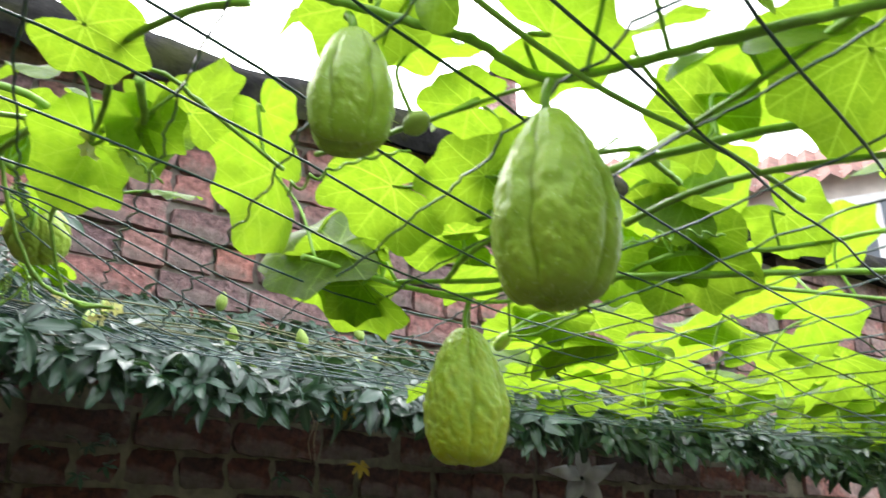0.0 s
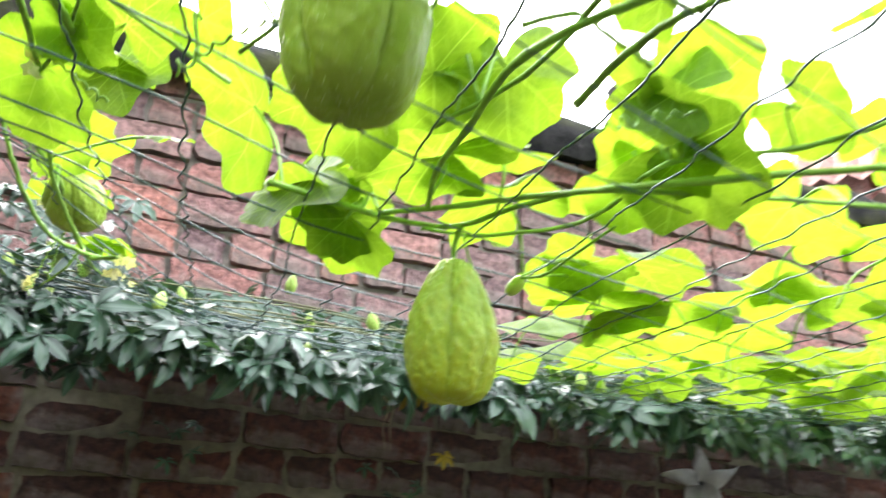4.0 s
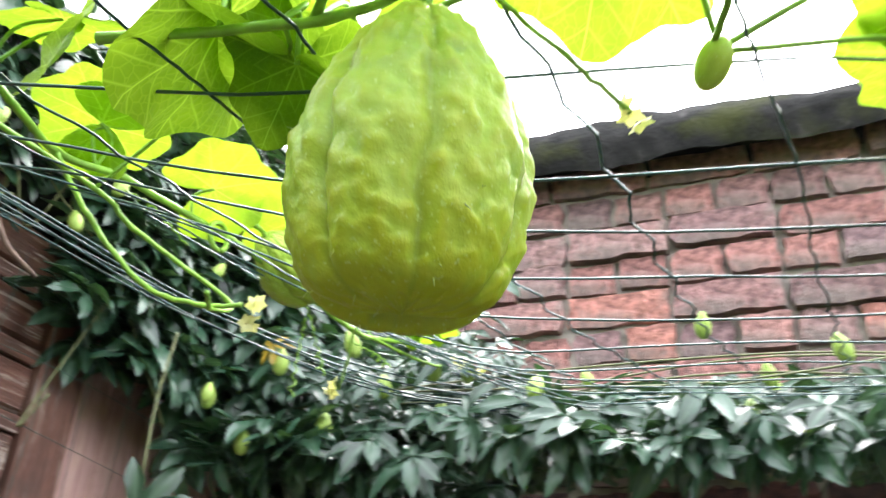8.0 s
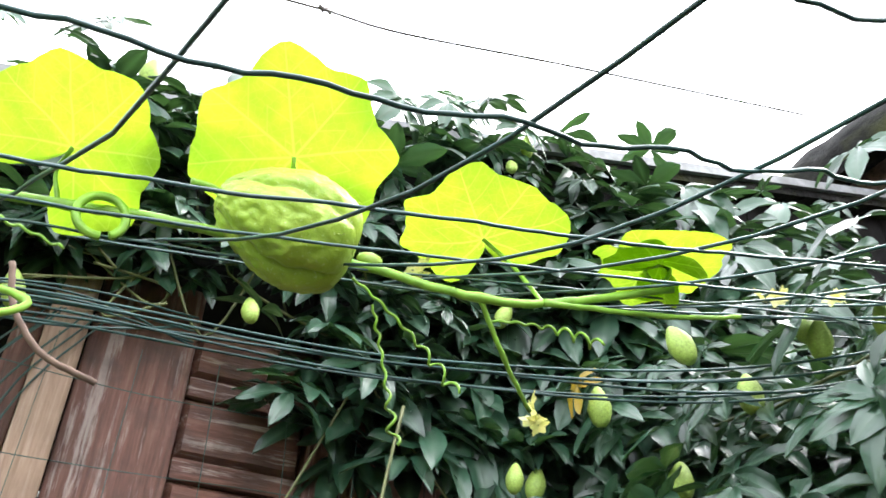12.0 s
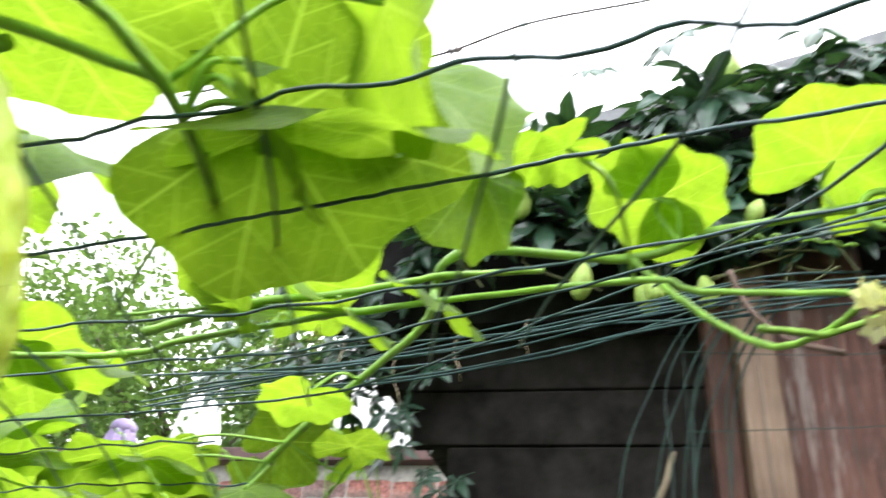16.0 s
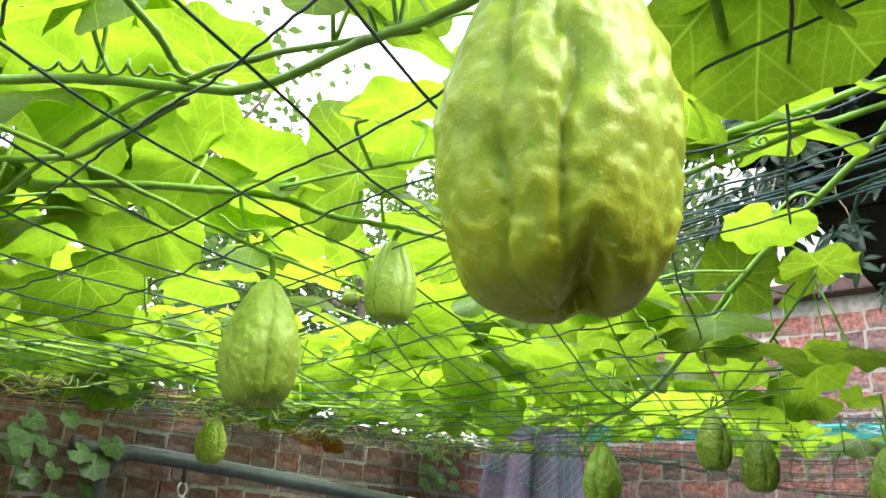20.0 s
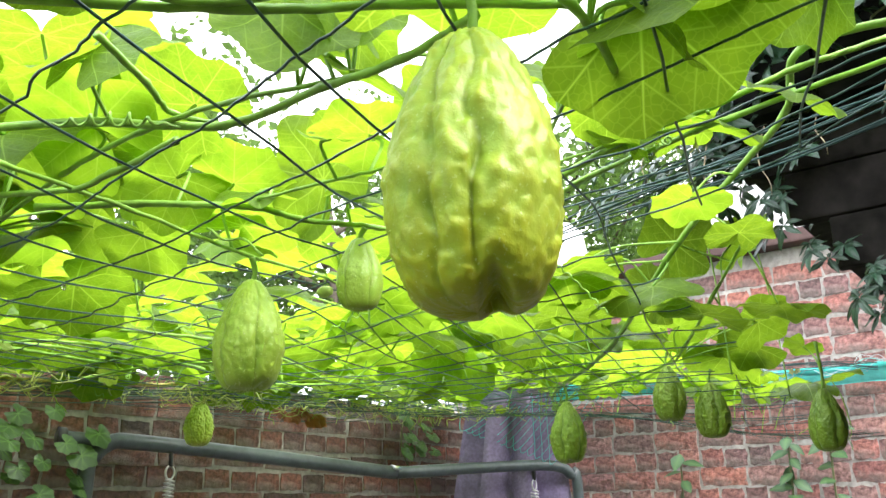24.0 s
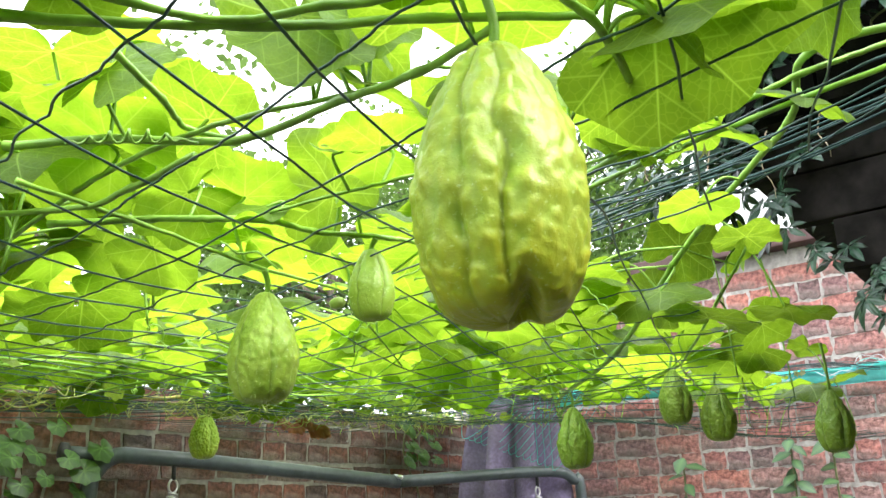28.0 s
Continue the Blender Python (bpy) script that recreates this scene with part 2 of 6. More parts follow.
# ---- materials ----
RED = [(0.0, (0.23, 0.105, 0.095)), (0.25, (0.33, 0.155, 0.135)), (0.45, (0.15, 0.095, 0.095)), (0.65, (0.28, 0.17, 0.16)), (0.85, (0.38, 0.165, 0.13)), (1.0, (0.20, 0.125, 0.13))]
# low courses: brick tones darkened to paint in the shade under the vine
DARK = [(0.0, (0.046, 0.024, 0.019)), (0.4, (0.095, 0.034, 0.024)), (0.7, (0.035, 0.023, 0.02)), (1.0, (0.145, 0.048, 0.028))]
# south wall: red brick stops darkened, its deep shade put into the colour
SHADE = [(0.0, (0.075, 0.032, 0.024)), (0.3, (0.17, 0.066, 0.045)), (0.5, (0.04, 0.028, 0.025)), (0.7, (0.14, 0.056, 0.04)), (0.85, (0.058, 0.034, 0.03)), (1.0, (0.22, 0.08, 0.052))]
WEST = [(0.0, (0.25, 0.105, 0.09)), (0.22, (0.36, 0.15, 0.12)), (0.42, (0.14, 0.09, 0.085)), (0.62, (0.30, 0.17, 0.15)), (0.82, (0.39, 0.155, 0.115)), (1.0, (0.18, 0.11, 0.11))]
M_BRICK = brick_mat("weathered_red_brick", RED)
M_BRICK_LOW = brick_mat("shaded_mossy_red_brick", DARK, moss=0.6)
M_MORTAR = plain("lime_mortar", (0.25, 0.22, 0.19), 0.9, scale=45, relief=0.6, depth=0.004)
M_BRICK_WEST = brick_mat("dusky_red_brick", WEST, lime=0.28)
M_BRICK_SHADE = brick_mat("shaded_red_brick", SHADE, moss=0.25)
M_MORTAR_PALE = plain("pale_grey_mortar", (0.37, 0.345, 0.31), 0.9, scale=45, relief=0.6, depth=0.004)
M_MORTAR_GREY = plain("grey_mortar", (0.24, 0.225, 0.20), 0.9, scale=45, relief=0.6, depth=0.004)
# mortar of the low courses: mossy, and darkened for the same shade
M_MORTAR_LOW = plain("shaded_mossy_mortar", (0.18, 0.165, 0.115), 0.9, scale=45, relief=0.6, depth=0.004)
def tar_mat():
    m, nt, b = mat("tarred_coping", 0.9)
    b.inputs["Specular IOR Level"].default_value = 0.1
    n = noise_tex(nt, 24, 6)
    r = ramp(nt, n.outputs["Fac"], [(0.3, (0.008, 0.008, 0.008)), (0.62, (0.022, 0.021, 0.02)), (0.8, (0.08, 0.076, 0.072))])
    k = noise_tex(nt, 7, 6)
    kf = ramp(nt, k.outputs["Fac"], [(0.5, (0, 0, 0)), (0.68, (0.7, 0.7, 0.7))])
    wire(nt, mixc(nt, kf.outputs["Color"], r.outputs["Color"], (0.045, 0.05, 0.014)), b.inputs["Base Color"])
    bump(nt, b, n.outputs["Fac"], 0.9, 0.012)
    return m


M_TAR = tar_mat()
M_WIRE = plain("green_coated_wire", (0.024, 0.068, 0.064), 0.38, scale=60)
M_LEAF = leaf_mat("chayote_leaf", (0.30, 0.49, 0.02), (0.105, 0.195, 0.015), through=0.56, gloss=0.52, shine=0.3, net=True)
M_STEM = plain("vine_stem", (0.22, 0.42, 0.045), 0.5, scale=50, spread=0.3)
M_PLEAF = leaf_mat("passion_vine_leaf", (0.10, 0.23, 0.05), (0.024, 0.064, 0.037), gloss=0.36, through=0.12, spread=0.5, coat=0.22, vein_col=(0.06, 0.11, 0.07))
M_BUD = plain("pale_green_bud", (0.36, 0.50, 0.10), 0.5, scale=60)
M_BLACK = plain("black_painted_board", (0.016, 0.015, 0.015), 0.9, scale=20, spread=0.5, shine=0.1)
M_GROUND = plain("grey_paving", (0.20, 0.19, 0.175), 0.9, scale=12, relief=0.5)

# ---- ground and walls ----
bm = bmesh.new()
bmesh.ops.create_grid(bm, x_segments=40, y_segments=40, size=60)
for v in bm.verts:
    v.co.z = 0.004 * noise.noise(v.co * 1.7)
ground = tagged(new("ground", mesh_of("ground", bm, M_GROUND)), "grey worn concrete yard ground between the walls", "ground", kind="structure")



def brick_mesh(name, length, height, depth, material, seed, worn=0.004):
    """A worn brick whose face looks along -y, centred: uneven face, chipped and rounded edges."""
    rng = random.Random(seed)
    nx, nz = 6, 4
    verts, faces = [], []
    for k in range(nz):
        for i in range(nx):
            u, w = i / (nx - 1) * 2 - 1, k / (nz - 1) * 2 - 1
            rim = max(abs(u), abs(w)) > 0.99
            corner = abs(u) > 0.99 and abs(w) > 0.99
            inset = 1 - (0.02 if corner else 0.0)
            verts.append((u * length / 2 * inset + rng.uniform(-1, 1) * worn * rim, (0.003 if rim else 0) + rng.uniform(-1, 1) * worn * 0.22, w * height / 2 * inset + rng.uniform(-1, 1) * worn * 0.8 * rim))
    for k in range(nz - 1):
        for i in range(nx - 1):
            a = k * nx + i
            faces.append((a, a + 1, a + nx + 1, a + nx))
    rim = [i for i in range(nx)] + [k * nx + nx - 1 for k in range(1, nz)] + [(nz - 1) * nx + i for i in range(nx - 2, -1, -1)] + [k * nx for k in range(nz - 2, 0, -1)]
    o = len(verts)
    verts += [(verts[i][0], depth, verts[i][2]) for i in rim]
    for q in range(len(rim)):
        r = (q + 1) % len(rim)
        faces.append((rim[q], o + q, o + r, rim[r]))
    return raw_mesh(name, verts, faces, material, smooth=False)


def lay_bricks(wall, rows, x0, x1, z0, course, stretcher, place, material, seed, joint=0.012, rough=0.004, header_every=2, top=None, kept=300, worn=0.004, low=None, low_z=0.0):
    """Bricks in a bond of stretcher and header courses; place(u, z) gives the pose of a face centre at u along the wall."""
    rng = random.Random(seed)
    def kinds(m):
        return [brick_mesh("brick", stretcher - joint, course - joint, 0.05, m, seed + k, worn) for k in range(5)], [brick_mesh("brick", stretcher / 2 - joint, course - joint, 0.05, m, seed + 9 + k, worn) for k in range(5)]

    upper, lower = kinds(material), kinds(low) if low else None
    n = 0
    for r in range(rows):
        z = z0 + (r + 0.5) * course
        header = r % header_every == 0
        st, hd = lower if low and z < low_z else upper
        step = stretcher / 2 if header else stretcher
        u = x0 + (0 if header else stretcher * 0.25) + rng.uniform(-0.02, 0.02)
        while u < x1 and n < kept:
            if top is None or z + course / 2 <= top(u):
                m = place(u, z + rng.uniform(-0.005, 0.005)) @ pose(0, rng.uniform(-rough, rough), 0, rng.uniform(-1.2, 1.2), rng.uniform(-0.8, 0.8), rng.uniform(-1, 1))
                part("brick", rng.choice(hd if header else st), wall, m=m)
                n += 1
            u += step


# wall with the coping, along the far side of the yard
YA = 1.8
bm = bmesh.new()
box(bm, -3.3, YA + 0.02, 2.1, 6.0, YA + 0.24, 2.63)
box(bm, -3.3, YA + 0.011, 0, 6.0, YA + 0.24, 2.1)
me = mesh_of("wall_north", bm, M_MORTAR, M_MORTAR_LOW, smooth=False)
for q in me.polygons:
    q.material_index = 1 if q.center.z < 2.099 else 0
wall_a = tagged(new("wall_north", me), "old red brick garden wall, mossy and shade-darkened below, black tarred coping", "wall", kind="structure")
# coping: lumpy tarred capping with a drooping lip
bm = bmesh.new()
N = 420
for i in range(N + 1):
    x = -1.4 + i * (7.4 / N)
    w = lambda k: noise.noise(Vector((x * 5, k * 3.7, 1.3))) + 0.7 * noise.noise(Vector((x * 17, k * 3.7, 5.3)))
    prof = [(-0.07 + 0.012 * w(1), 2.83 + 0.012 * w(2)), (-0.085 + 0.012 * w(3), 2.875 + 0.02 * w(4)), (-0.05, 2.945 + 0.022 * w(5)), (0.05, 2.985 + 0.03 * w(6)), (0.2, 2.975 + 0.02 * w(7)), (0.3, 2.9), (0.3, 2.83)]
    for py, pz in prof:
        bm.verts.new((x, YA + py, pz - 0.215 + 0.03 * blend(0.0, 1.6, x)))
bm.verts.ensure_lookup_table()
for i in range(N):
    for k in range(6):
        bm.faces.new([bm.verts[j] for j in (i * 7 + k, i * 7 + k + 7, i * 7 + k + 8, i * 7 + k + 1)])
part("coping", mesh_of("coping", bm, M_TAR), wall_a, "lumpy black tarred coping with moss")
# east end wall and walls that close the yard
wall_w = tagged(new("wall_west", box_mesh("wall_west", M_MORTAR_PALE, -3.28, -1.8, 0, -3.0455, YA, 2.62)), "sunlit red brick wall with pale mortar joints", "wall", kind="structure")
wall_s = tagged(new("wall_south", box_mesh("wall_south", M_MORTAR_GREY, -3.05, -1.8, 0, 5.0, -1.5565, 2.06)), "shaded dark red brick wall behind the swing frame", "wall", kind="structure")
wall_e = tagged(new("wall_east", box_mesh("wall_east", M_BRICK, 4.8, -1.56, 0, 5.0, YA, 2.5)), "plain red brick wall closing the yard", "wall", kind="structure")

# ---- wood ----
def wood_mat(name, stops, grain=28, rough=0.6, along=(1.0, 1.0, 0.07), flake=0.0):
    m, nt, b = mat(name, rough)
    c = nt.nodes.new("ShaderNodeTexCoord")
    mp = nt.nodes.new("ShaderNodeMapping")
    mp.inputs["Scale"].default_value = along
    wire(nt, c.outputs["Object"], mp.inputs["Vector"])
    n = node(nt, "ShaderNodeTexNoise", Scale=grain * 4, Detail=6.0, Roughness=0.65)
    wire(nt, mp.outputs["Vector"], n.inputs["Vector"])
    r = ramp(nt, n.outputs["Fac"], stops)
    n2 = noise_tex(nt, 7, 5)
    r2 = ramp(nt, n2.outputs["Fac"], [(0.35, (0.65, 0.62, 0.6)), (0.65, (1.15, 1.15, 1.15))])
    col = mixc(nt, 1.0, r.outputs["Color"], r2.outputs["Color"], "MULTIPLY")
    if flake:
        fl = node(nt, "ShaderNodeTexNoise", Scale=62.0, Detail=7.0, Roughness=0.75)
        wire(nt, mp.outputs["Vector"], fl.inputs["Vector"])
        ff = ramp(nt, fl.outputs["Fac"], [(0.54, (0, 0, 0)), (0.62, (flake, flake, flake))])
        col = mixc(nt, ff.outputs["Color"], col, (0.42, 0.35, 0.31))
        dk = noise_tex(nt, 16, 6)
        dd = ramp(nt, dk.outputs["Fac"], [(0.5, (0, 0, 0)), (0.66, (0.7, 0.7, 0.7))])
        col = mixc(nt, dd.outputs["Color"], col, (0.05, 0.026, 0.02))
    wire(nt, col, b.inputs["Base Color"])
    bump(nt, b, n.outputs["Fac"], 0.6, 0.004)
    return m


DOOR_WOOD = [(0.3, (0.07, 0.028, 0.02)), (0.5, (0.14, 0.056, 0.038)), (0.68, (0.20, 0.10, 0.07)), (0.8, (0.30, 0.21, 0.165))]
M_DOOR_RAIL = wood_mat("flaking_cross_grain_wood", DOOR_WOOD, along=(1.0, 0.07, 1.0), flake=0.75)
M_DOOR = wood_mat("worn_red_brown_wood", DOOR_WOOD, flake=0.6)
M_STRIP = wood_mat("bare_weathered_wood", [(0.3, (0.20, 0.12, 0.075)), (0.55, (0.33, 0.22, 0.15)), (0.75, (0.42, 0.31, 0.23))])
# ---- lean-to shed beside the corner ----
M_BOARD = plain("blackened_boards", (0.027, 0.024, 0.022), 0.9, scale=25, spread=0.5, shine=0.12)
shed = thing("lean_to_shed", "dark lean-to shed with black boards under an overgrown roof", "shed")
shed.matrix_basis = NEAR.copy()


def roof_z(y):
    return 2.455 + 0.275 * (y - 0.15)


for i in range(19):
    bm = bmesh.new()
    y0, y1 = 0.10 + i * 0.142, 0.10 + (i + 1) * 0.142 - 0.006
    vs = [bm.verts.new(p) for p in ((-1.03, y0, roof_z(y0) - 0.10), (-3.04, y0, roof_z(y0) - 0.06), (-3.04, y1, roof_z(y1) - 0.06), (-1.03, y1, roof_z(y1) - 0.10), (-1.03, y0, roof_z(y0) - 0.075), (-3.04, y0, roof_z(y0) - 0.035), (-3.04, y1, roof_z(y1) - 0.035), (-1.03, y1, roof_z(y1) - 0.075))]
    for q in ((0, 1, 2, 3), (7, 6, 5, 4), (0, 4, 5, 1), (1, 5, 6, 2), (2, 6, 7, 3), (3, 7, 4, 0)):
        bm.faces.new([vs[k] for k in q])
    part("roof_board", mesh_of("roof_board", bm, M_BOARD, smooth=False), shed)
for y0, y1 in ((0.06, 1.4), (1.4, 2.79)):
    bm = bmesh.new()
    vs = [bm.verts.new(p) for p in ((-0.95, y0, roof_z(y0) - 0.03), (-3.04, y0, roof_z(y0)), (-3.04, y1, roof_z(y1)), (-0.95, y1, roof_z(y1) - 0.03))]
    top = [bm.verts.new(v.co + Vector((0, 0, 0.035))) for v in vs]
    bm.faces.new(vs[::-1])
    bm.faces.new(top)
    for k in range(4):
        bm.faces.new((vs[k], vs[(k + 1) % 4], top[(k + 1) % 4], top[k]))
    part("roof", mesh_of("roof", bm, M_TAR, smooth=False), shed, "black felt roof sheet")
# grey metal edge of the roof
M_EDGE = plain("grey_zinc_edge", (0.20, 0.205, 0.21), 0.6, 0.3, scale=40)


def prism(name, top_pts, drop, material, label=""):
    bm = bmesh.new()
    hi = [bm.verts.new(p) for p in top_pts]
    lo = [bm.verts.new((p[0], p[1], p[2] - d)) for p, d in zip(top_pts, drop)]
    n = len(hi)
    bm.faces.new(hi)
    bm.faces.new(lo[::-1])
    for k in range(n):
        bm.faces.new((hi[k], lo[k], lo[(k + 1) % n], hi[(k + 1) % n]))
    return part(name, mesh_of(name, bm, material, smooth=False), shed, label)


prism("roof_edge", [(-0.938, 0.06, roof_z(0.06) + 0.012), (-0.938, 2.79, roof_z(2.79) + 0.012), (-0.949, 2.79, roof_z(2.79) + 0.012), (-0.949, 0.06, roof_z(0.06) + 0.012)], [0.022] * 4, M_EDGE, "thin grey metal roof edge")
# gable boards above the door
for k in range(11):
    y0, y1 = 0.12 + k * 0.24, 0.12 + (k + 1) * 0.24 - 0.005
    bm = bmesh.new()
    lo = 2.25
    vs = [bm.verts.new((x, y, z)) for x in (-1.03, -1.0) for y, z in ((y0, lo), (y1, lo), (y1, roof_z(y1) - 0.032), (y0, roof_z(y0) - 0.032))]
    for q in ((0, 1, 2, 3), (7, 6, 5, 4), (0, 4, 5, 1), (1, 5, 6, 2), (2, 6, 7, 3), (3, 7, 4, 0)):
        bm.faces.new([vs[i] for i in q])
    part("gable_board", mesh_of("gable_board", bm, M_BLACK, smooth=False), shed)
# dark horizontal boards beside the door, their free ends cut along a slant
for k in range(8):
    z0 = 2.25 - 0.085 * (k + 1)
    y0 = 0.18 + 0.76 * max(0.0, 2.2 - z0) + random.uniform(-0.012, 0.012)
    part("wall_board", box_mesh("wall_board", M_BOARD, -1.085 - 0.004 * (k % 2), y0, z0 + 0.003, -1.06, 0.72, z0 + 0.085, 0.003), shed, "blackened horizontal wall board")
part("back_wall", box_mesh("back_wall", M_BOARD, -3.04, 0.75, NEAR_GROUND, -3.0, 2.78, 2.52), shed, "dark boarded inner wall")
bm = bmesh.new()
out = [(0.12, 2.28), (2.78, 2.28), (2.78, roof_z(2.78) - 0.03), (0.12, roof_z(0.12) - 0.03)]
back, front = [[bm.verts.new((x, y, z)) for y, z in out] for x in (-3.04, -3.0)]
bm.faces.new(back)
bm.faces.new(front[::-1])
for k in range(4):
    bm.faces.new((back[k], front[k], front[(k + 1) % 4], back[(k + 1) % 4]))
part("back_gable", mesh_of("back_gable", bm, M_BOARD, smooth=False), shed)
M_FADED = wood_mat("faded_pink_boards", [(0.3, (0.36, 0.20, 0.18)), (0.55, (0.50, 0.31, 0.28)), (0.75, (0.58, 0.42, 0.38))])
for k in range(8):
    part("side_board", box_mesh("side_board", M_FADED, -1.04, 1.18 + 0.112 * k, NEAR_GROUND, -1.005, 1.289 + 0.112 * k, 2.25, 0.003), shed, "faded pinkish board beside the door")
for y0, y1 in ((2.08, 2.22), (2.235, 2.44), (2.455, 2.68)):
    part("post", box_mesh("post", M_DOOR, -1.05, y0, NEAR_GROUND, -0.99, y1, 2.25, 0.004), shed, "dark brown corner post")

# ---- door ----
door = thing("shed_door", "worn red-brown panelled wooden door, paint flaking, half overgrown", "door")
door.matrix_basis = NEAR.copy()
part("stile", box_mesh("stile", M_DOOR, -1.0, 0.785, NEAR_GROUND, -0.955, 0.915, 2.33, 0.004), door)
part("stile", box_mesh("stile", M_DOOR, -1.0, 1.08, NEAR_GROUND, -0.955, 1.175, 2.33, 0.004), door)
part("edge_strip", box_mesh("edge_strip", M_STRIP, -0.995, 0.735, NEAR_GROUND, -0.93, 0.783, 2.30, 0.004), door, "bare pale weathered wood strip")
part("door_frame", box_mesh("door_frame", M_DOOR, -1.03, 0.70, NEAR_GROUND, -0.975, 0.733, 2.30, 0.004), door)
for k in range(34):
    z1 = 2.29 - k * 0.107
    bm = bmesh.new()
    box(bm, -0.995, 0.917, z1 - 0.078, -0.975, 1.078, z1, 0.0)
    bmesh.ops.inset_region(bm, faces=[f for f in bm.faces if f.normal.x > 0.9], thickness=0.011, depth=0.012)
    part("panel", mesh_of("panel", bm, M_DOOR_RAIL, smooth=False), door)
    part("rail", box_mesh("rail", M_DOOR_RAIL, -0.995, 0.9165, z1 - 0.1065, -0.962, 1.0785, z1 - 0.0795, 0.004), door)

# ---- wire net ----
net = thing("wire_net", "sagging green plastic-coated wire net spanning the yard", "net")
net.matrix_basis = NEAR.copy()


def wire_runs(p0, d, length, zig, step, rng, r):
    """The pieces of one wire that lie over the yard."""
    runs, pts = [], []
    o = Vector((-d[1], d[0]))
    ph, am = rng.uniform(0, 6), rng.uniform(0.004, 0.012)
    for i in range(int(length / step) + 1):
        s = i * step
        wob = am * math.sin(s * 2.1 + ph) + zig * math.asin(math.sin(s * 92 + ph)) * (0.6 + 0.5 * math.sin(s * 5 + ph)) + 0.007 * noise.noise(Vector((s * 7, ph, 0))) + rng.uniform(-1, 1) * 0.0009
        x, y = p0[0] + d[0] * s + o[0] * wob, p0[1] + d[1] * s + o[1] * wob
        if not (-3.0 < x < 3.4 and -1.53 < y < 1.66) or y > 0.08 and x < -1.0 or y > 0.22 and x < -0.5:
            if len(pts) > 3:
                runs.append((pts, r))
            pts = []
            continue
        pts.append((x, y, net_z(x, y) + 0.004 * math.sin(s * 9 + ph)))
    if len(pts) > 3:
        runs.append((pts, r))
    return runs


rng = random.Random(5)
ang = radians(16)
da = (math.cos(ang), math.sin(ang))
for k in range(-26, 38):
    for run in wire_runs((-3.2 - da[1] * 0.085 * k, -0.55 + 0.086 * k + rng.uniform(-0.008, 0.008)), da, 7.2, 0.0006, 0.05, rng, 0.0011):
        part("long_wire", tubes_mesh("long_wire", [run], M_WIRE, 5), net)
db = (math.sin(radians(7)), math.cos(radians(7)))
for k in range(0, 72):
    for run in wire_runs((-3.0 + 0.092 * k + rng.uniform(-0.008, 0.008), -1.6), db, 3.4, 0.0026, 0.0085, rng, 0.00105):
        part("cross_wire", tubes_mesh("cross_wire", [run], M_WIRE, 5), net)

# rain drops left on the wires
m_drop, nt_drop, b_drop = mat("rain_water", 0.02)
b_drop.inputs["Transmission Weight"].default_value, b_drop.inputs["IOR"].default_value = 1.0, 1.33
bm = bmesh.new()
bmesh.ops.create_icosphere(bm, subdivisions=2, radius=0.0028, matrix=Matrix.Diagonal((1, 1, 1.25, 1)))
DROP = mesh_of("rain_drop", bm, m_drop)
wires = [o for o in net.children if "wire" in o.name]
for k in range(60):
    vs = rng.choice(wires).data.vertices
    co = vs[rng.randrange(len(vs))].co
    if -1.0 < co.x < 0.4 and co.y > -0.6:
        part("rain_drop", DROP, net, "clear rain drop", Matrix.Translation((co.x, co.y, co.z - 0.0035)))

# net hanging down before the shed door, and loose strands gathered beside it
M_THIN = plain("thin_green_wire", (0.02, 0.06, 0.045), 0.4, scale=60)
hang = thing("hanging_wire_net", "thin green wire net hanging before the shed door", "net")
hang.matrix_basis = NEAR.copy()
for k in range(9):
    z = 2.16 - 0.098 * k
    part("cross_wire", tubes_mesh("cross_wire", [(curve_pts([(-0.90 + rng.uniform(-0.01, 0.01), y, z + 0.01 * math.sin(y * 6 + k) - 0.02 * (y - 0.6)) for y in (0.66, 0.85, 1.05, 1.25, 1.4)], 5), 0.0006)], M_THIN, 4), hang)
for k in range(9):
    y = 0.66 + 0.094 * k
    part("long_wire", tubes_mesh("long_wire", [(curve_pts([(-0.90 + rng.uniform(-0.012, 0.012), y + rng.uniform(-0.006, 0.006), z) for z in (2.2, 2.0, 1.8, 1.6, 1.4)], 5), 0.0006)], M_THIN, 4), hang)
for k in range(8):
    y = 0.60 + 0.014 * k + rng.uniform(-0.01, 0.01)
    part("loose_strand", tubes_mesh("loose_strand", [(curve_pts([(-0.92, y + 0.1, 2.24), (-0.91 + rng.uniform(-0.02, 0.02), y + 0.03, 2.12), (-0.92 + rng.uniform(-0.02, 0.02), y + rng.uniform(-0.03, 0.03), 1.95), (-0.93, y - 0.04 + rng.uniform(-0.02, 0.02), 1.5)], 6), 0.0013)], M_THIN, 4), hang)
# strands bunched along the shed edge of the net and along the far wall
edge = thing("net_border", "bunched green wires along the border of the net", "net")
edge.matrix_basis = NEAR.copy()
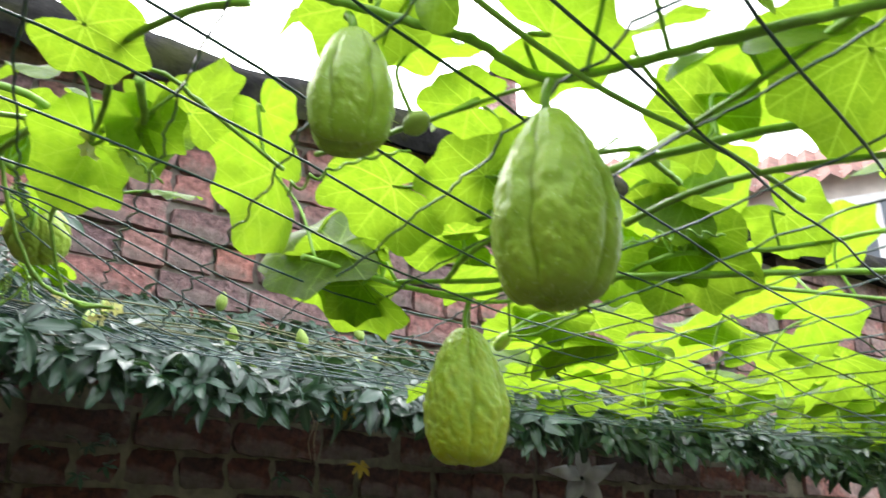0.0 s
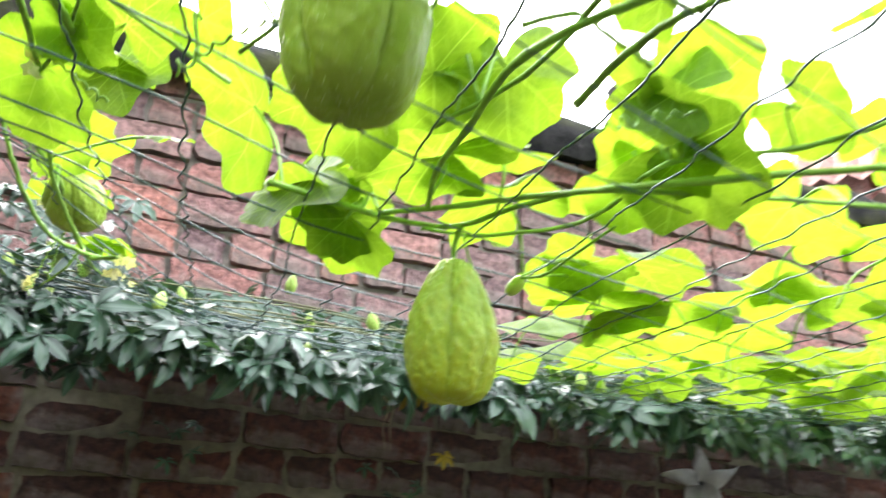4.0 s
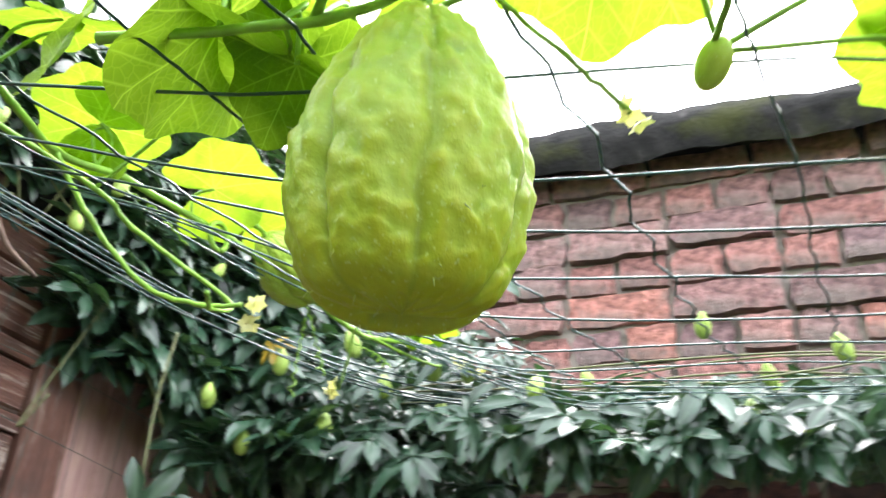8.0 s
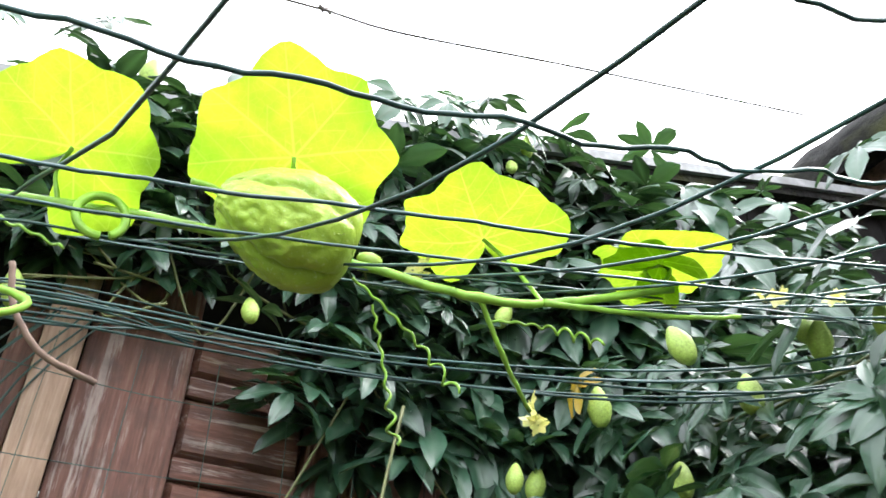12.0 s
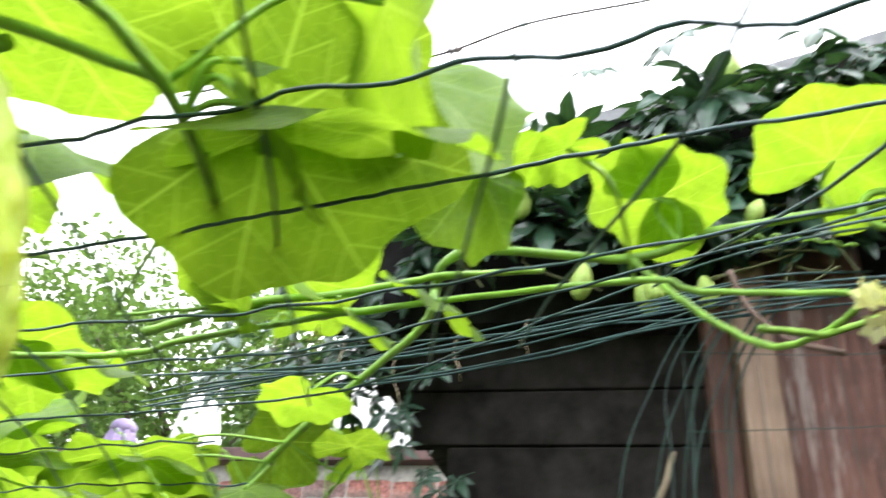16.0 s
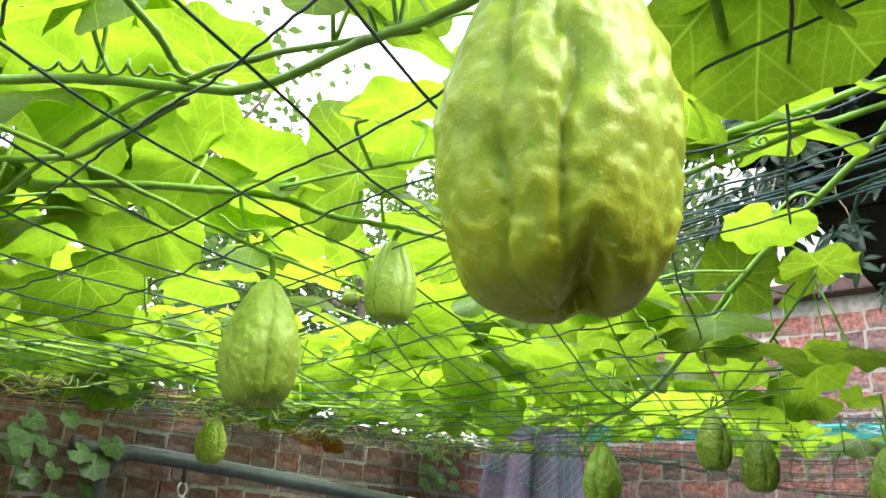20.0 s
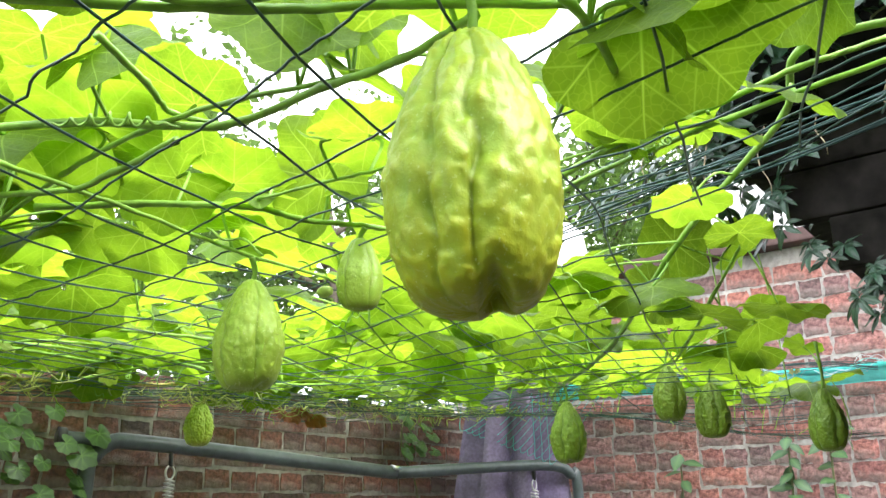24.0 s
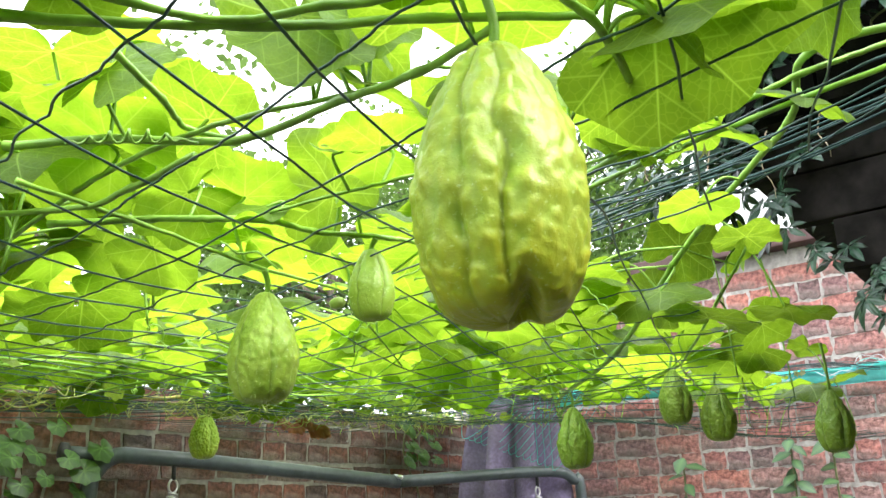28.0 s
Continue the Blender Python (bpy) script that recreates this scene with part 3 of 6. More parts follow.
for k in range(6):
    o = [rng.uniform(-0.02, 0.02) for _ in range(6)]
    part("border_wire", tubes_mesh("border_wire", [(curve_pts([(-0.86 + o[0], 0.02, 2.10 + o[1]), (-0.80 + o[1], 0.35, 2.10 + o[2]), (-0.74 + o[2], 0.7, 2.13 + o[3]), (-0.66 + o[3], 1.1, 2.13 + o[4]), (-0.42 + o[4], 1.45, 2.12 + o[5]), (0.1, 1.58 + o[0], 2.11 + o[1]), (0.8, 1.62 + o[1], 2.10 + o[2]), (1.8, 1.63 + o[2], 2.07 + o[3]), (3.2, 1.63 + o[3], 2.05 + o[4])], 12), 0.0015)], M_WIRE, 4), edge)
for k in range(18):
    o = [rng.uniform(-0.03, 0.03) for _ in range(6)]
    part("border_wire", tubes_mesh("border_wire", [(curve_pts([(-0.5, 1.50 + o[4], 2.12 + o[5]), (0.1, 1.58 + o[0], 2.11 + o[1]), (0.8, 1.62 + o[1], 2.10 + o[2]), (1.8, 1.63 + o[2], 2.07 + o[3]), (3.2, 1.63 + o[3], 2.05 + o[4])], 12), 0.0015)], M_WIRE, 4), edge)
    if k < 5:
        part("border_wire", tubes_mesh("border_wire", [(curve_pts([(-0.95 + o[0], -0.1, 2.12 + o[1]), (-0.86 + o[1], 0.2, 2.12 + o[2]), (-0.80 + o[2], 0.5, 2.13 + o[3]), (-0.80 + o[3], 0.74, 2.17 + o[4]), (-0.88, 0.9, 2.24 + o[5])], 10), 0.0015)], M_WIRE, 4), edge)
for k in range(9):
    o = [rng.uniform(-0.025, 0.025) for _ in range(6)]
    part("border_wire", tubes_mesh("border_wire", [(curve_pts([(-0.3, -1.5 + o[0], 1.925 + o[1]), (-0.9, -1.5 + o[1], 1.968 + o[2]), (-1.7, -1.5 + o[2], 2.035 + o[3]), (-2.6, -1.46 + o[3], 2.11 + o[4]), (-2.94, -1.0 + o[4], 2.15 + o[5]), (-2.98, -0.2, 2.14 + o[0]), (-2.98, 0.06, 2.13 + o[1])], 10), 0.0013)], M_WIRE, 4), edge)

# wires that tie the border to the walls behind it
for k in range(26):
    x = -2.7 + 0.11 * k
    part("tie_wire", tubes_mesh("tie_wire", [(curve_pts([(x, -1.5, net_z(x, -1.5) + 0.005), (x - 0.1, -2.4, 2.10 + rng.uniform(-0.01, 0.01)), (x - 0.2, -3.26, 2.21 + rng.uniform(-0.02, 0.02))], 5), 0.0012)], M_WIRE, 4), edge)
for k in range(14):
    y = -1.4 + 0.105 * k
    part("tie_wire", tubes_mesh("tie_wire", [(curve_pts([(-2.95, y, 2.13), (-4.3, y - 0.35, 2.33 + rng.uniform(-0.01, 0.01)), (-5.72, y - 0.7, 2.53 + rng.uniform(-0.02, 0.02))], 5), 0.0012)], M_WIRE, 4), edge)

# ---- chayote fruits ----
def fruit_mat(name, c0, c1, c2, fold_shade_col, ripe_col):
    m, nt, b = mat(name, 0.46)
    r = ramp(nt, nt.nodes.new("ShaderNodeObjectInfo").outputs["Random"], [(0.0, c0), (0.5, c1), (1.0, c2)])
    n = noise_tex(nt, 22, 4)
    nr = ramp(nt, n.outputs["Fac"], [(0.3, (0.72, 0.78, 0.6)), (0.7, (1.25, 1.18, 1.2))])
    col = mixc(nt, 1.0, r.outputs["Color"], nr.outputs["Color"], "MULTIPLY")
    at = nt.nodes.new("ShaderNodeAttribute")
    at.attribute_name = "vein"
    col = mixc(nt, at.outputs["Fac"], col, ripe_col)
    # crease shade painted into the skin: darker green along furrows and cleft
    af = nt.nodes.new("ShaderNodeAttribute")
    af.attribute_name = "fold_shade"
    col = mixc(nt, af.outputs["Fac"], col, fold_shade_col)
    sp = noise_tex(nt, 420, 2)
    sr = ramp(nt, sp.outputs["Fac"], [(0.62, (0, 0, 0)), (0.72, (0.5, 0.5, 0.5))])
    col = mixc(nt, sr.outputs["Color"], col, (0.6, 0.72, 0.3))
    wire(nt, col, b.inputs["Base Color"])
    b.inputs["Subsurface Weight"].default_value = 0.2
    b.inputs["Subsurface Radius"].default_value = (0.3, 0.5, 0.1)
    b.inputs["Subsurface Scale"].default_value = 0.01
    f = noise_tex(nt, 75, 5)
    bump(nt, b, f.outputs["Fac"], 0.35, 0.003)
    return m


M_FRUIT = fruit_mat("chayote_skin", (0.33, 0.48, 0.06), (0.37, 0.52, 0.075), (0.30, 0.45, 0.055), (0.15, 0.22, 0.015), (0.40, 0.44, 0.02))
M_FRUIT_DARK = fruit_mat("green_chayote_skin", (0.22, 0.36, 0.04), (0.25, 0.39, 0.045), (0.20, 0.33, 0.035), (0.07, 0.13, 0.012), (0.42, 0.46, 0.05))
M_SPINE = plain("soft_spine", (0.40, 0.48, 0.16), 0.6)
GROOVES = (0.0, 1.18, 2.35, 3.7, 4.95)


def chayote_mesh(length, width, seed, ripe=0.3, bumps=1.0, cleft=1.0, nu=150, nv=130, furrows=None, skin=None, neck=0.53):
    """Pear-shaped fruit hanging from its narrow end at the origin, with five furrows, lumps and a cleft at its foot."""
    rng = random.Random(seed)
    off = Vector((rng.uniform(0, 50), rng.uniform(0, 50), rng.uniform(0, 50)))
    gr = furrows or [g + rng.uniform(-0.14, 0.14) for g in GROOVES]
    verts, vein, fold_shade, faces = [], [], [], []
    flat = rng.uniform(0.86, 0.95)
    for j in range(nv + 1):
        t = j / nv
        a = math.pi * t
        # pear profile
        r0 = math.sin(a) ** 0.46 * (neck + (0.99 - neck) * blend(0.02, 0.62, t)) * (1 - 0.10 * blend(0.85, 1, t))
        z = -length * (0.5 - 0.5 * math.cos(a))
        for i in range(nu):
            th = 2 * math.pi * i / nu
            wob = 0.16 * noise.noise(Vector((0.9 * z / length * 6, seed, 2.0 * math.sin(th))) + off)
            g = min(abs((th + wob - q + math.pi) % (2 * math.pi) - math.pi) for q in gr)
            fade = 0.9 + 0.35 * noise.noise(Vector((t * 5, round(th), seed)) + off)
            fur = (0.35 * math.exp(-(g / 0.055) ** 2) + 0.6 * math.exp(-(g / 0.2) ** 2)) * fade * blend(0.02, 0.12, t) * (1 - 0.6 * blend(0.7, 1.0, t))
            q = Vector((math.cos(th), math.sin(th), -2.2 * t * length / width)) * 2.5
            cell = noise.voronoi(q * 2.1 + off)[0]
            lump = noise.noise(q * 1.0 + off) * 0.25 + noise.noise(q * 2.3 + off) * 0.5 + noise.noise(q * 4.4 + off) * 0.4 + noise.noise(q * 8.0 + off) * 0.08 + (0.5 - cell[0]) * 0.55
            ridge = min(1.0, (cell[1] - cell[0]) * 2.6)
            r = width / 2 * r0 * (1 - 0.17 * fur + bumps * (0.072 * lump - 0.012 * (1 - ridge) * math.sin(a)))
            x, y = r * math.cos(th), r * math.sin(th) * flat
            zz = z + length * 0.012 * lump * bumps
            # cleft across the foot
            c = math.exp(-((y - width * 0.09) / (width * 0.055)) ** 2) * blend(0.74, 0.96, t) * (0.35 + 0.65 * (x > -width * 0.1))
            zz += length * 0.085 * c * cleft
            fold_shade.append(min(1, 0.5 * fade * math.exp(-(g / 0.05) ** 2) * blend(0.02, 0.1, t) * (1 - 0.6 * blend(0.8, 1.0, t)) + 0.25 * c * cleft))
            verts.append((x, y, zz))
            vein.append(min(1, max(0, ripe * (0.35 + 0.9 * lump) + ripe * 0.8 * blend(0.45, 0.95, t))))
    for j in range(nv):
        for i in range(nu):
            k = (i + 1) % nu
            faces.append((j * nu + i, (j + 1) * nu + i, (j + 1) * nu + k, j * nu + k))
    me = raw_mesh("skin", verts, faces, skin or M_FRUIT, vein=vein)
    me.attributes.new("fold_shade", "FLOAT", "POINT").data.foreach_set("value", fold_shade)
    return me, verts


def chayote(top, length, width, seed, label, turn=0, tip=(0, 0), stalk=0.03, spiny=60, ripe=0.3, bumps=1.0, cleft=1.0, furrows=None, skin=None, neck=0.53):
    th = thing("chayote", label, "fruit", "chayotes hanging from the net")
    th.matrix_basis = NEAR @ Matrix.Translation(top) @ pose(0, 0, 0, tip[0], tip[1], turn)
    me, verts = chayote_mesh(length, width, seed, ripe, bumps, cleft, furrows=furrows, skin=skin, neck=neck)
    part("skin", me, th)
    rng = random.Random(seed + 1)
    runs = [(curve_pts([(0, 0, -0.006), (0.001, 0.002, stalk * 0.4), (0.004, -0.003, stalk)], 4), [0.0042, 0.0032, 0.0028, 0.0027, 0.0027, 0.0027, 0.0028, 0.003, 0.0034][:9])]
    part("stalk", tubes_mesh("stalk", runs, M_STEM, 7), th)
    if spiny:
        sv, sf = [], []
        for _ in range(spiny):
            j = rng.randrange(len(verts) // 2, len(verts) - 100)
            p = Vector(verts[j])
            d = (p - Vector((0, 0, -length * 0.55)))
            d.normalize()
            d = (d + Vector((rng.uniform(-.3, .3), rng.uniform(-.3, .3), rng.uniform(-.3, .3)))).normalized()
            L = rng.uniform(0.002, 0.0045)
            v, f = tube([p - d * 0.001, p + d * L], [0.00035, 0.0001], 4)
            o = len(sv)
            sv += v
            sf += [tuple(i + o for i in q) for q in f]
        tagged(part("spine_fuzz", raw_mesh("spine_fuzz", sv, sf, M_SPINE), th, "short soft pale spines"), kind="stuff")
    return th


chayote((-0.018, 0.375, 1.878), 0.141, 0.099, 11, "large ripe yellow-green chayote with deep furrows hanging from the net", turn=32, ripe=0.85, bumps=0.9, stalk=0.037, spiny=20, furrows=(0.05, -0.52, -1.6, -2.55, 1.55))
chayote((-0.246, -0.042, 1.874), 0.108, 0.079, 23, "pale green chayote with shallow furrows hanging from the net", turn=70, ripe=0.1, bumps=0.75, neck=0.42, cleft=0.4, stalk=0.022, spiny=80)
chayote((-0.336, 0.018, 1.927), 0.076, 0.050, 31, "small smooth green chayote hanging from the net", turn=150, ripe=0.05, bumps=0.45, cleft=0.8, stalk=0.012, spiny=30)
chayote((-1.376, -0.308, 1.884), 0.130, 0.092, 47, "dark green wrinkled chayote hanging near the swing frame", turn=10, ripe=0.1, bumps=1.35, neck=0.36, cleft=0.3, stalk=0.04, spiny=40, skin=M_FRUIT_DARK)
chayote((-1.489, -0.117, 1.955), 0.118, 0.078, 53, "dark green wrinkled chayote hanging under the leaves", turn=200, ripe=0.08, bumps=1.35, neck=0.36, cleft=0.3, stalk=0.03, spiny=40, skin=M_FRUIT_DARK)
chayote((-1.571, -0.055, 1.920), 0.118, 0.080, 59, "dark green wrinkled chayote hanging under the leaves", turn=120, ripe=0.08, bumps=1.35, neck=0.36, cleft=0.3, stalk=0.03, spiny=40, skin=M_FRUIT_DARK)
chayote((-1.437, 0.206, 1.868), 0.115, 0.078, 61, "dark green chayote on a long stalk before the brick wall", turn=40, ripe=0.08, bumps=1.1, neck=0.36, cleft=0.3, stalk=0.09, spiny=40, skin=M_FRUIT_DARK)
chayote((-1.145, -1.264, 1.947), 0.112, 0.085, 67, "yellow-green ribbed chayote hanging beside the shaded wall", turn=80, ripe=0.45, bumps=1.7, cleft=0.1, stalk=0.04, spiny=160)
chayote((-0.405, 0.832, 2.088), 0.098, 0.092, 71, "pale round chayote resting on the wire net", turn=-12, tip=(72, 0), ripe=0.1, bumps=0.8, cleft=0.0, stalk=0.02, spiny=20)

# ---- chayote vine: stems, leaves ----
def leaf_outline(a, seed):
    """Radius of a five-cornered vine leaf at the angle a from its tip."""
    b = abs(a)
    r = 0.76 + sum(h * math.exp(-((b - c) / w) ** 2) for c, h, w in ((0.0, 0.22, 0.32), (0.80, 0.12, 0.26), (1.62, 0.11, 0.27), (2.35, 0.06, 0.3)))
    r *= 1 - 0.86 * blend(2.5, 3.12, b)
    return r * (1 + 0.09 * noise.noise(Vector((a * 1.3, seed * 3.1, 0)))) + 0.006 * math.sin(a * 23 + seed) + 0.008 * noise.noise(Vector((a * 9, seed, 5)))


def chayote_leaf(seed, cup=0.12, rings=9, spokes=72):
    """Unit leaf: the petiole meets it at the origin, its tip lies along +x, its upper side looks up."""
    verts, faces, vein = [(0, 0, 0)], [], [1.0]
    veins = (0.0, 0.72, -0.72, 1.5, -1.5, 2.3, -2.3)
    for j in range(1, rings + 1):
        t = j / rings
        for i in range(spokes):
            a = -math.pi + 2 * math.pi * (i + 0.5) / spokes
            r = t * leaf_outline(a, seed)
            x, y = r * math.cos(a), r * math.sin(a)
            near = min(abs(a - v) for v in veins)
            z = -cup * r * r + 0.05 * r * abs(math.sin(near * 2.2)) + 0.10 * noise.noise(Vector((x * 2.0, y * 2.0, seed))) * (0.3 + t) + 0.035 * noise.noise(Vector((x * 5, y * 5, seed))) * t
            z += 0.05 * t ** 3 * math.sin(a * 6 + seed * 2)
            verts.append((x, y, z))
            vein.append(max(0.0, 1 - near * r / (0.016 * (1.3 - t))) if near < 0.1 else max(0.0, 0.35 - abs(((near * 3.2 + t * 5.0) % 1) - 0.5) * 2.6))
    for i in range(spokes):
        faces.append((0, 1 + i, 1 + (i + 1) % spokes))
    for j in range(rings - 1):
        for i in range(spokes):
            k = (i + 1) % spokes
            faces.append((1 + j * spokes + i, 1 + (j + 1) * spokes + i, 1 + (j + 1) * spokes + k, 1 + j * spokes + k))
    me = raw_mesh("leaf", verts, faces, M_LEAF, vein=vein)
    me.attributes.new("leafpos", "FLOAT_VECTOR", "POINT").data.foreach_set("vector", [c for p in verts for c in (p[0], p[1], seed * 1.7)])
    return me


LEAVES = [chayote_leaf(s, cup=c) for s, c in ((1, 0.10), (2, 0.22), (3, -0.08), (4, 0.35), (5, 0.05), (6, 0.16))]
vine = thing("chayote_vine", "lush chayote vine with large backlit green leaves over the net", "vine")
vine.matrix_basis = NEAR.copy()


def aim(p, tip, up=(0, 0, 1), size=0.1, flat=1.0):
    """Pose of a leaf at p whose tip points along tip and whose upper side looks along up."""
    x = Vector(tip).normalized()
    z = Vector(up)
    z = (z - x * z.dot(x)).normalized()
    y = z.cross(x)
    m = Matrix((x, y, z)).transposed().to_4x4()
    return Matrix.Translation(p) @ m @ Matrix.Diagonal((size, size * flat, size, 1))




def key_leaf(p, tip, up, size):
    n = len(SPOTS)
    if p[0] < -0.9:
        # towards the far wall the leaves stand higher and wider
        size *= 1.1
        p = (p[0], p[1], p[2] + 0.035)
    SPOTS.append((p[0] + tip[0] * size * 0.45, p[1] + tip[1] * size * 0.45))
    part("leaf", LEAVES[n % len(LEAVES)], vine, m=aim(p, tip, up, size))
    PETIOLES.append((Vector(p), Vector(tip)))


SPOTS, PETIOLES = [], []
key_leaf((-0.395, 0.875, 2.132), (0.739, -0.411, 0.534), (-0.58, 0.01, 0.81), 0.085)
key_leaf((-0.410, 0.736, 2.093), (0.776, 0.484, 0.405), (-0.68, 0.20, 0.70), 0.070)
key_leaf((-0.414, 1.040, 2.130), (0.739, -0.668, 0.081), (-0.08, 0.03, 1.00), 0.08)
key_leaf((-0.348, 1.157, 2.109), (-0.149, -0.962, 0.230), (0.17, 0.20, 0.96), 0.052)
key_leaf((-0.347, 1.160, 2.107), (0.916, 0.400, 0.039), (-0.05, 0.02, 1.00), 0.056)
key_leaf((-0.451, 0.609, 2.095), (-0.620, -0.710, 0.300), (-0.62, 0.12, 0.75), 0.067)
key_leaf((-0.446, 0.616, 2.095), (0.600, 0.790, 0.080), (-0.55, 0.25, 0.80), 0.059)
key_leaf((-0.373, 0.476, 2.080), (0.235, 0.906, 0.352), (0.20, -0.40, 0.90), 0.070)
key_leaf((-0.360, 0.479, 2.063), (0.295, -0.362, -0.884), (-0.49, -0.85, 0.19), 0.075)
key_leaf((-0.220, 0.448, 2.039), (-0.484, 0.583, 0.652), (0.85, 0.13, 0.51), 0.101)
key_leaf((-0.156, 0.412, 1.958), (-0.542, 0.840, 0.009), (-0.70, -0.45, 0.55), 0.102)
key_leaf((-0.294, 0.547, 2.033), (-0.393, -0.816, -0.423), (-0.12, -0.41, 0.90), 0.033)
key_leaf((0.612, 0.517, 1.979), (-0.103, -0.992, -0.068), (0.20, 0.09, 1), 0.117)
key_leaf((0.692, 0.753, 2.003), (0.045, -0.997, -0.057), (0.18, 0.25, 1), 0.088)
key_leaf((0.259, 0.590, 1.971), (-0.958, -0.285, -0.031), (0.17, 0.04, 1), 0.098)
key_leaf((0.419, 0.642, 1.977), (-0.022, 0.998, 0.051), (-0.22, 0.18, 1), 0.137)
key_leaf((0.432, 0.362, 1.986), (-0.063, -0.996, -0.063), (0.24, 0.00, 1), 0.079)
key_leaf((0.323, 0.573, 2.003), (0.917, 0.399, 0.011), (-0.10, -0.21, 1), 0.130)
key_leaf((0.881, 0.658, 1.977), (0.678, 0.733, 0.058), (-0.23, -0.15, 1), 0.130)
key_leaf((0.345, 0.680, 1.988), (-0.108, -0.993, -0.046), (0.23, 0.20, 1), 0.130)
key_leaf((0.368, 0.741, 1.990), (-0.094, 0.994, 0.058), (-0.06, -0.02, 1), 0.086)
key_leaf((0.487, 1.119, 2.026), (-0.787, -0.614, -0.064), (0.01, 0.07, 1), 0.156)
key_leaf((0.702, 1.077, 2.012), (-0.764, -0.644, -0.047), (0.05, 0.03, 1), 0.130)
key_leaf((-0.617, 0.273, 1.995), (-0.700, -0.700, -0.140), (-0.02, 0.05, 1), 0.057)
key_leaf((-0.733, 0.290, 1.979), (0.748, 0.636, 0.187), (-0.09, -0.07, 1), 0.053)
key_leaf((-0.773, 0.156, 1.942), (0.301, -0.954, -0.136), (0.33, 0.41, 1.00), 0.100)
key_leaf((-0.975, 0.061, 1.925), (0.750, 0.661, -0.083), (0.13, 0.05, 1.00), 0.085)
key_leaf((-0.697, 0.083, 1.951), (0.611, 0.792, -0.029), (0.01, 0.14, 1.00), 0.090)
key_leaf((-1.011, 0.137, 1.913), (0.984, 0.177, 0.085), (0.45, 0.35, 1.00), 0.085)
key_leaf((-1.029, 0.251, 1.912), (-0.999, -0.044, 0.042), (0.39, 0.20, 1.00), 0.075)
key_leaf((-0.939, -0.085, 1.930), (0.854, 0.521, 0.023), (0.20, 0.14, 1.00), 0.080)
key_leaf((-1.249, -0.177, 1.948), (0.359, 0.933, -0.222), (0.37, 0.33, 1.00), 0.080)
key_leaf((-1.208, -0.064, 1.933), (-0.924, 0.383, -0.004), (0.57, 0.26, 1.00), 0.075)
key_leaf((-1.124, -0.234, 1.940), (0.993, -0.115, 0.009), (0.29, -0.12, 1.00), 0.075)
key_leaf((-1.133, 0.144, 1.918), (0.828, 0.561, -0.089), (0.56, 0.22, 1.00), 0.070)
key_leaf((-0.788, -0.112, 1.943), (-0.972, -0.235, -0.213), (0.05, 0.27, 1.00), 0.080)
key_leaf((-0.674, 0.073, 1.952), (-0.948, -0.320, -0.207), (0.35, 0.13, 1.00), 0.085)
key_leaf((-1.729, 0.033, 2.258), (0.200, -0.500, -0.840), (0.60, -0.80, 0.35), 0.085)
key_leaf((-1.369, 0.026, 2.231), (-0.200, -0.550, -0.800), (0.70, -0.70, 0.30), 0.085)
key_leaf((-1.737, -0.804, 2.02), (0.150, 0.250, -0.950), (0.75, 0.65, 0.25), 0.090)
key_leaf((-1.673, -0.902, 2.048), (-0.150, 0.350, -0.900), (0.75, 0.65, 0.3), 0.060)
# leaves over the near part of the yard
key_leaf((-0.459, 0.156, 1.965), (0.971, -0.004, -0.239), (0.22, 0.36, 0.90), 0.048)
key_leaf((-0.415, 0.370, 1.985), (-0.979, -0.016, 0.202), (0.16, 0.52, 0.84), 0.056)
key_leaf((-0.414, 0.443, 1.990), (0.886, 0.273, -0.375), (0.17, 0.56, 0.81), 0.054)
key_leaf((-0.391, 0.295, 1.980), (0.883, 0.032, -0.469), (0.41, 0.42, 0.81), 0.044)
key_leaf((-0.395, 0.294, 1.980), (-0.808, -0.176, 0.562), (0.37, 0.59, 0.72), 0.030)
key_leaf((-0.295, 0.277, 2.010), (0.615, 0.192, -0.765), (0.52, 0.63, 0.57), 0.036)
key_leaf((-0.318, 0.036, 1.965), (-0.174, 0.936, -0.307), (0.14, 0.33, 0.93), 0.051)
key_leaf((-0.219, -0.014, 1.950), (0.781, -0.586, -0.215), (0.43, 0.25, 0.87), 0.054)
key_leaf((-0.008, 0.043, 1.985), (-0.524, 0.226, 0.821), (0.85, 0.22, 0.48), 0.056)
key_leaf((-0.007, 0.016, 1.990), (0.672, -0.535, -0.512), (0.61, 0.02, 0.79), 0.051)
key_leaf((-0.019, -0.101, 1.965), (-0.661, 0.663, 0.353), (0.55, 0.11, 0.83), 0.082)
key_leaf((0.116, 0.158, 1.985), (0.585, -0.469, 0.661), (0.05, 0.84, 0.55), 0.073)
key_leaf((0.074, 0.175, 1.990), (-0.179, 0.610, 0.772), (0.78, -0.39, 0.49), 0.054)
key_leaf((-0.093, 0.229, 1.990), (-0.512, 0.164, 0.843), (0.81, 0.41, 0.42), 0.047)
key_leaf((-0.085, 0.224, 1.995), (0.472, -0.208, 0.857), (-0.12, 0.95, 0.29), 0.058)
key_leaf((-0.196, 0.108, 1.965), (-0.869, 0.490, 0.065), (0.23, 0.29, 0.93), 0.041)
key_leaf((-0.168, 0.274, 1.970), (-0.645, 0.758, 0.095), (0.44, 0.27, 0.86), 0.071)
key_leaf((-0.116, 0.200, 1.965), (-0.921, 0.346, -0.179), (0.04, 0.54, 0.84), 0.067)
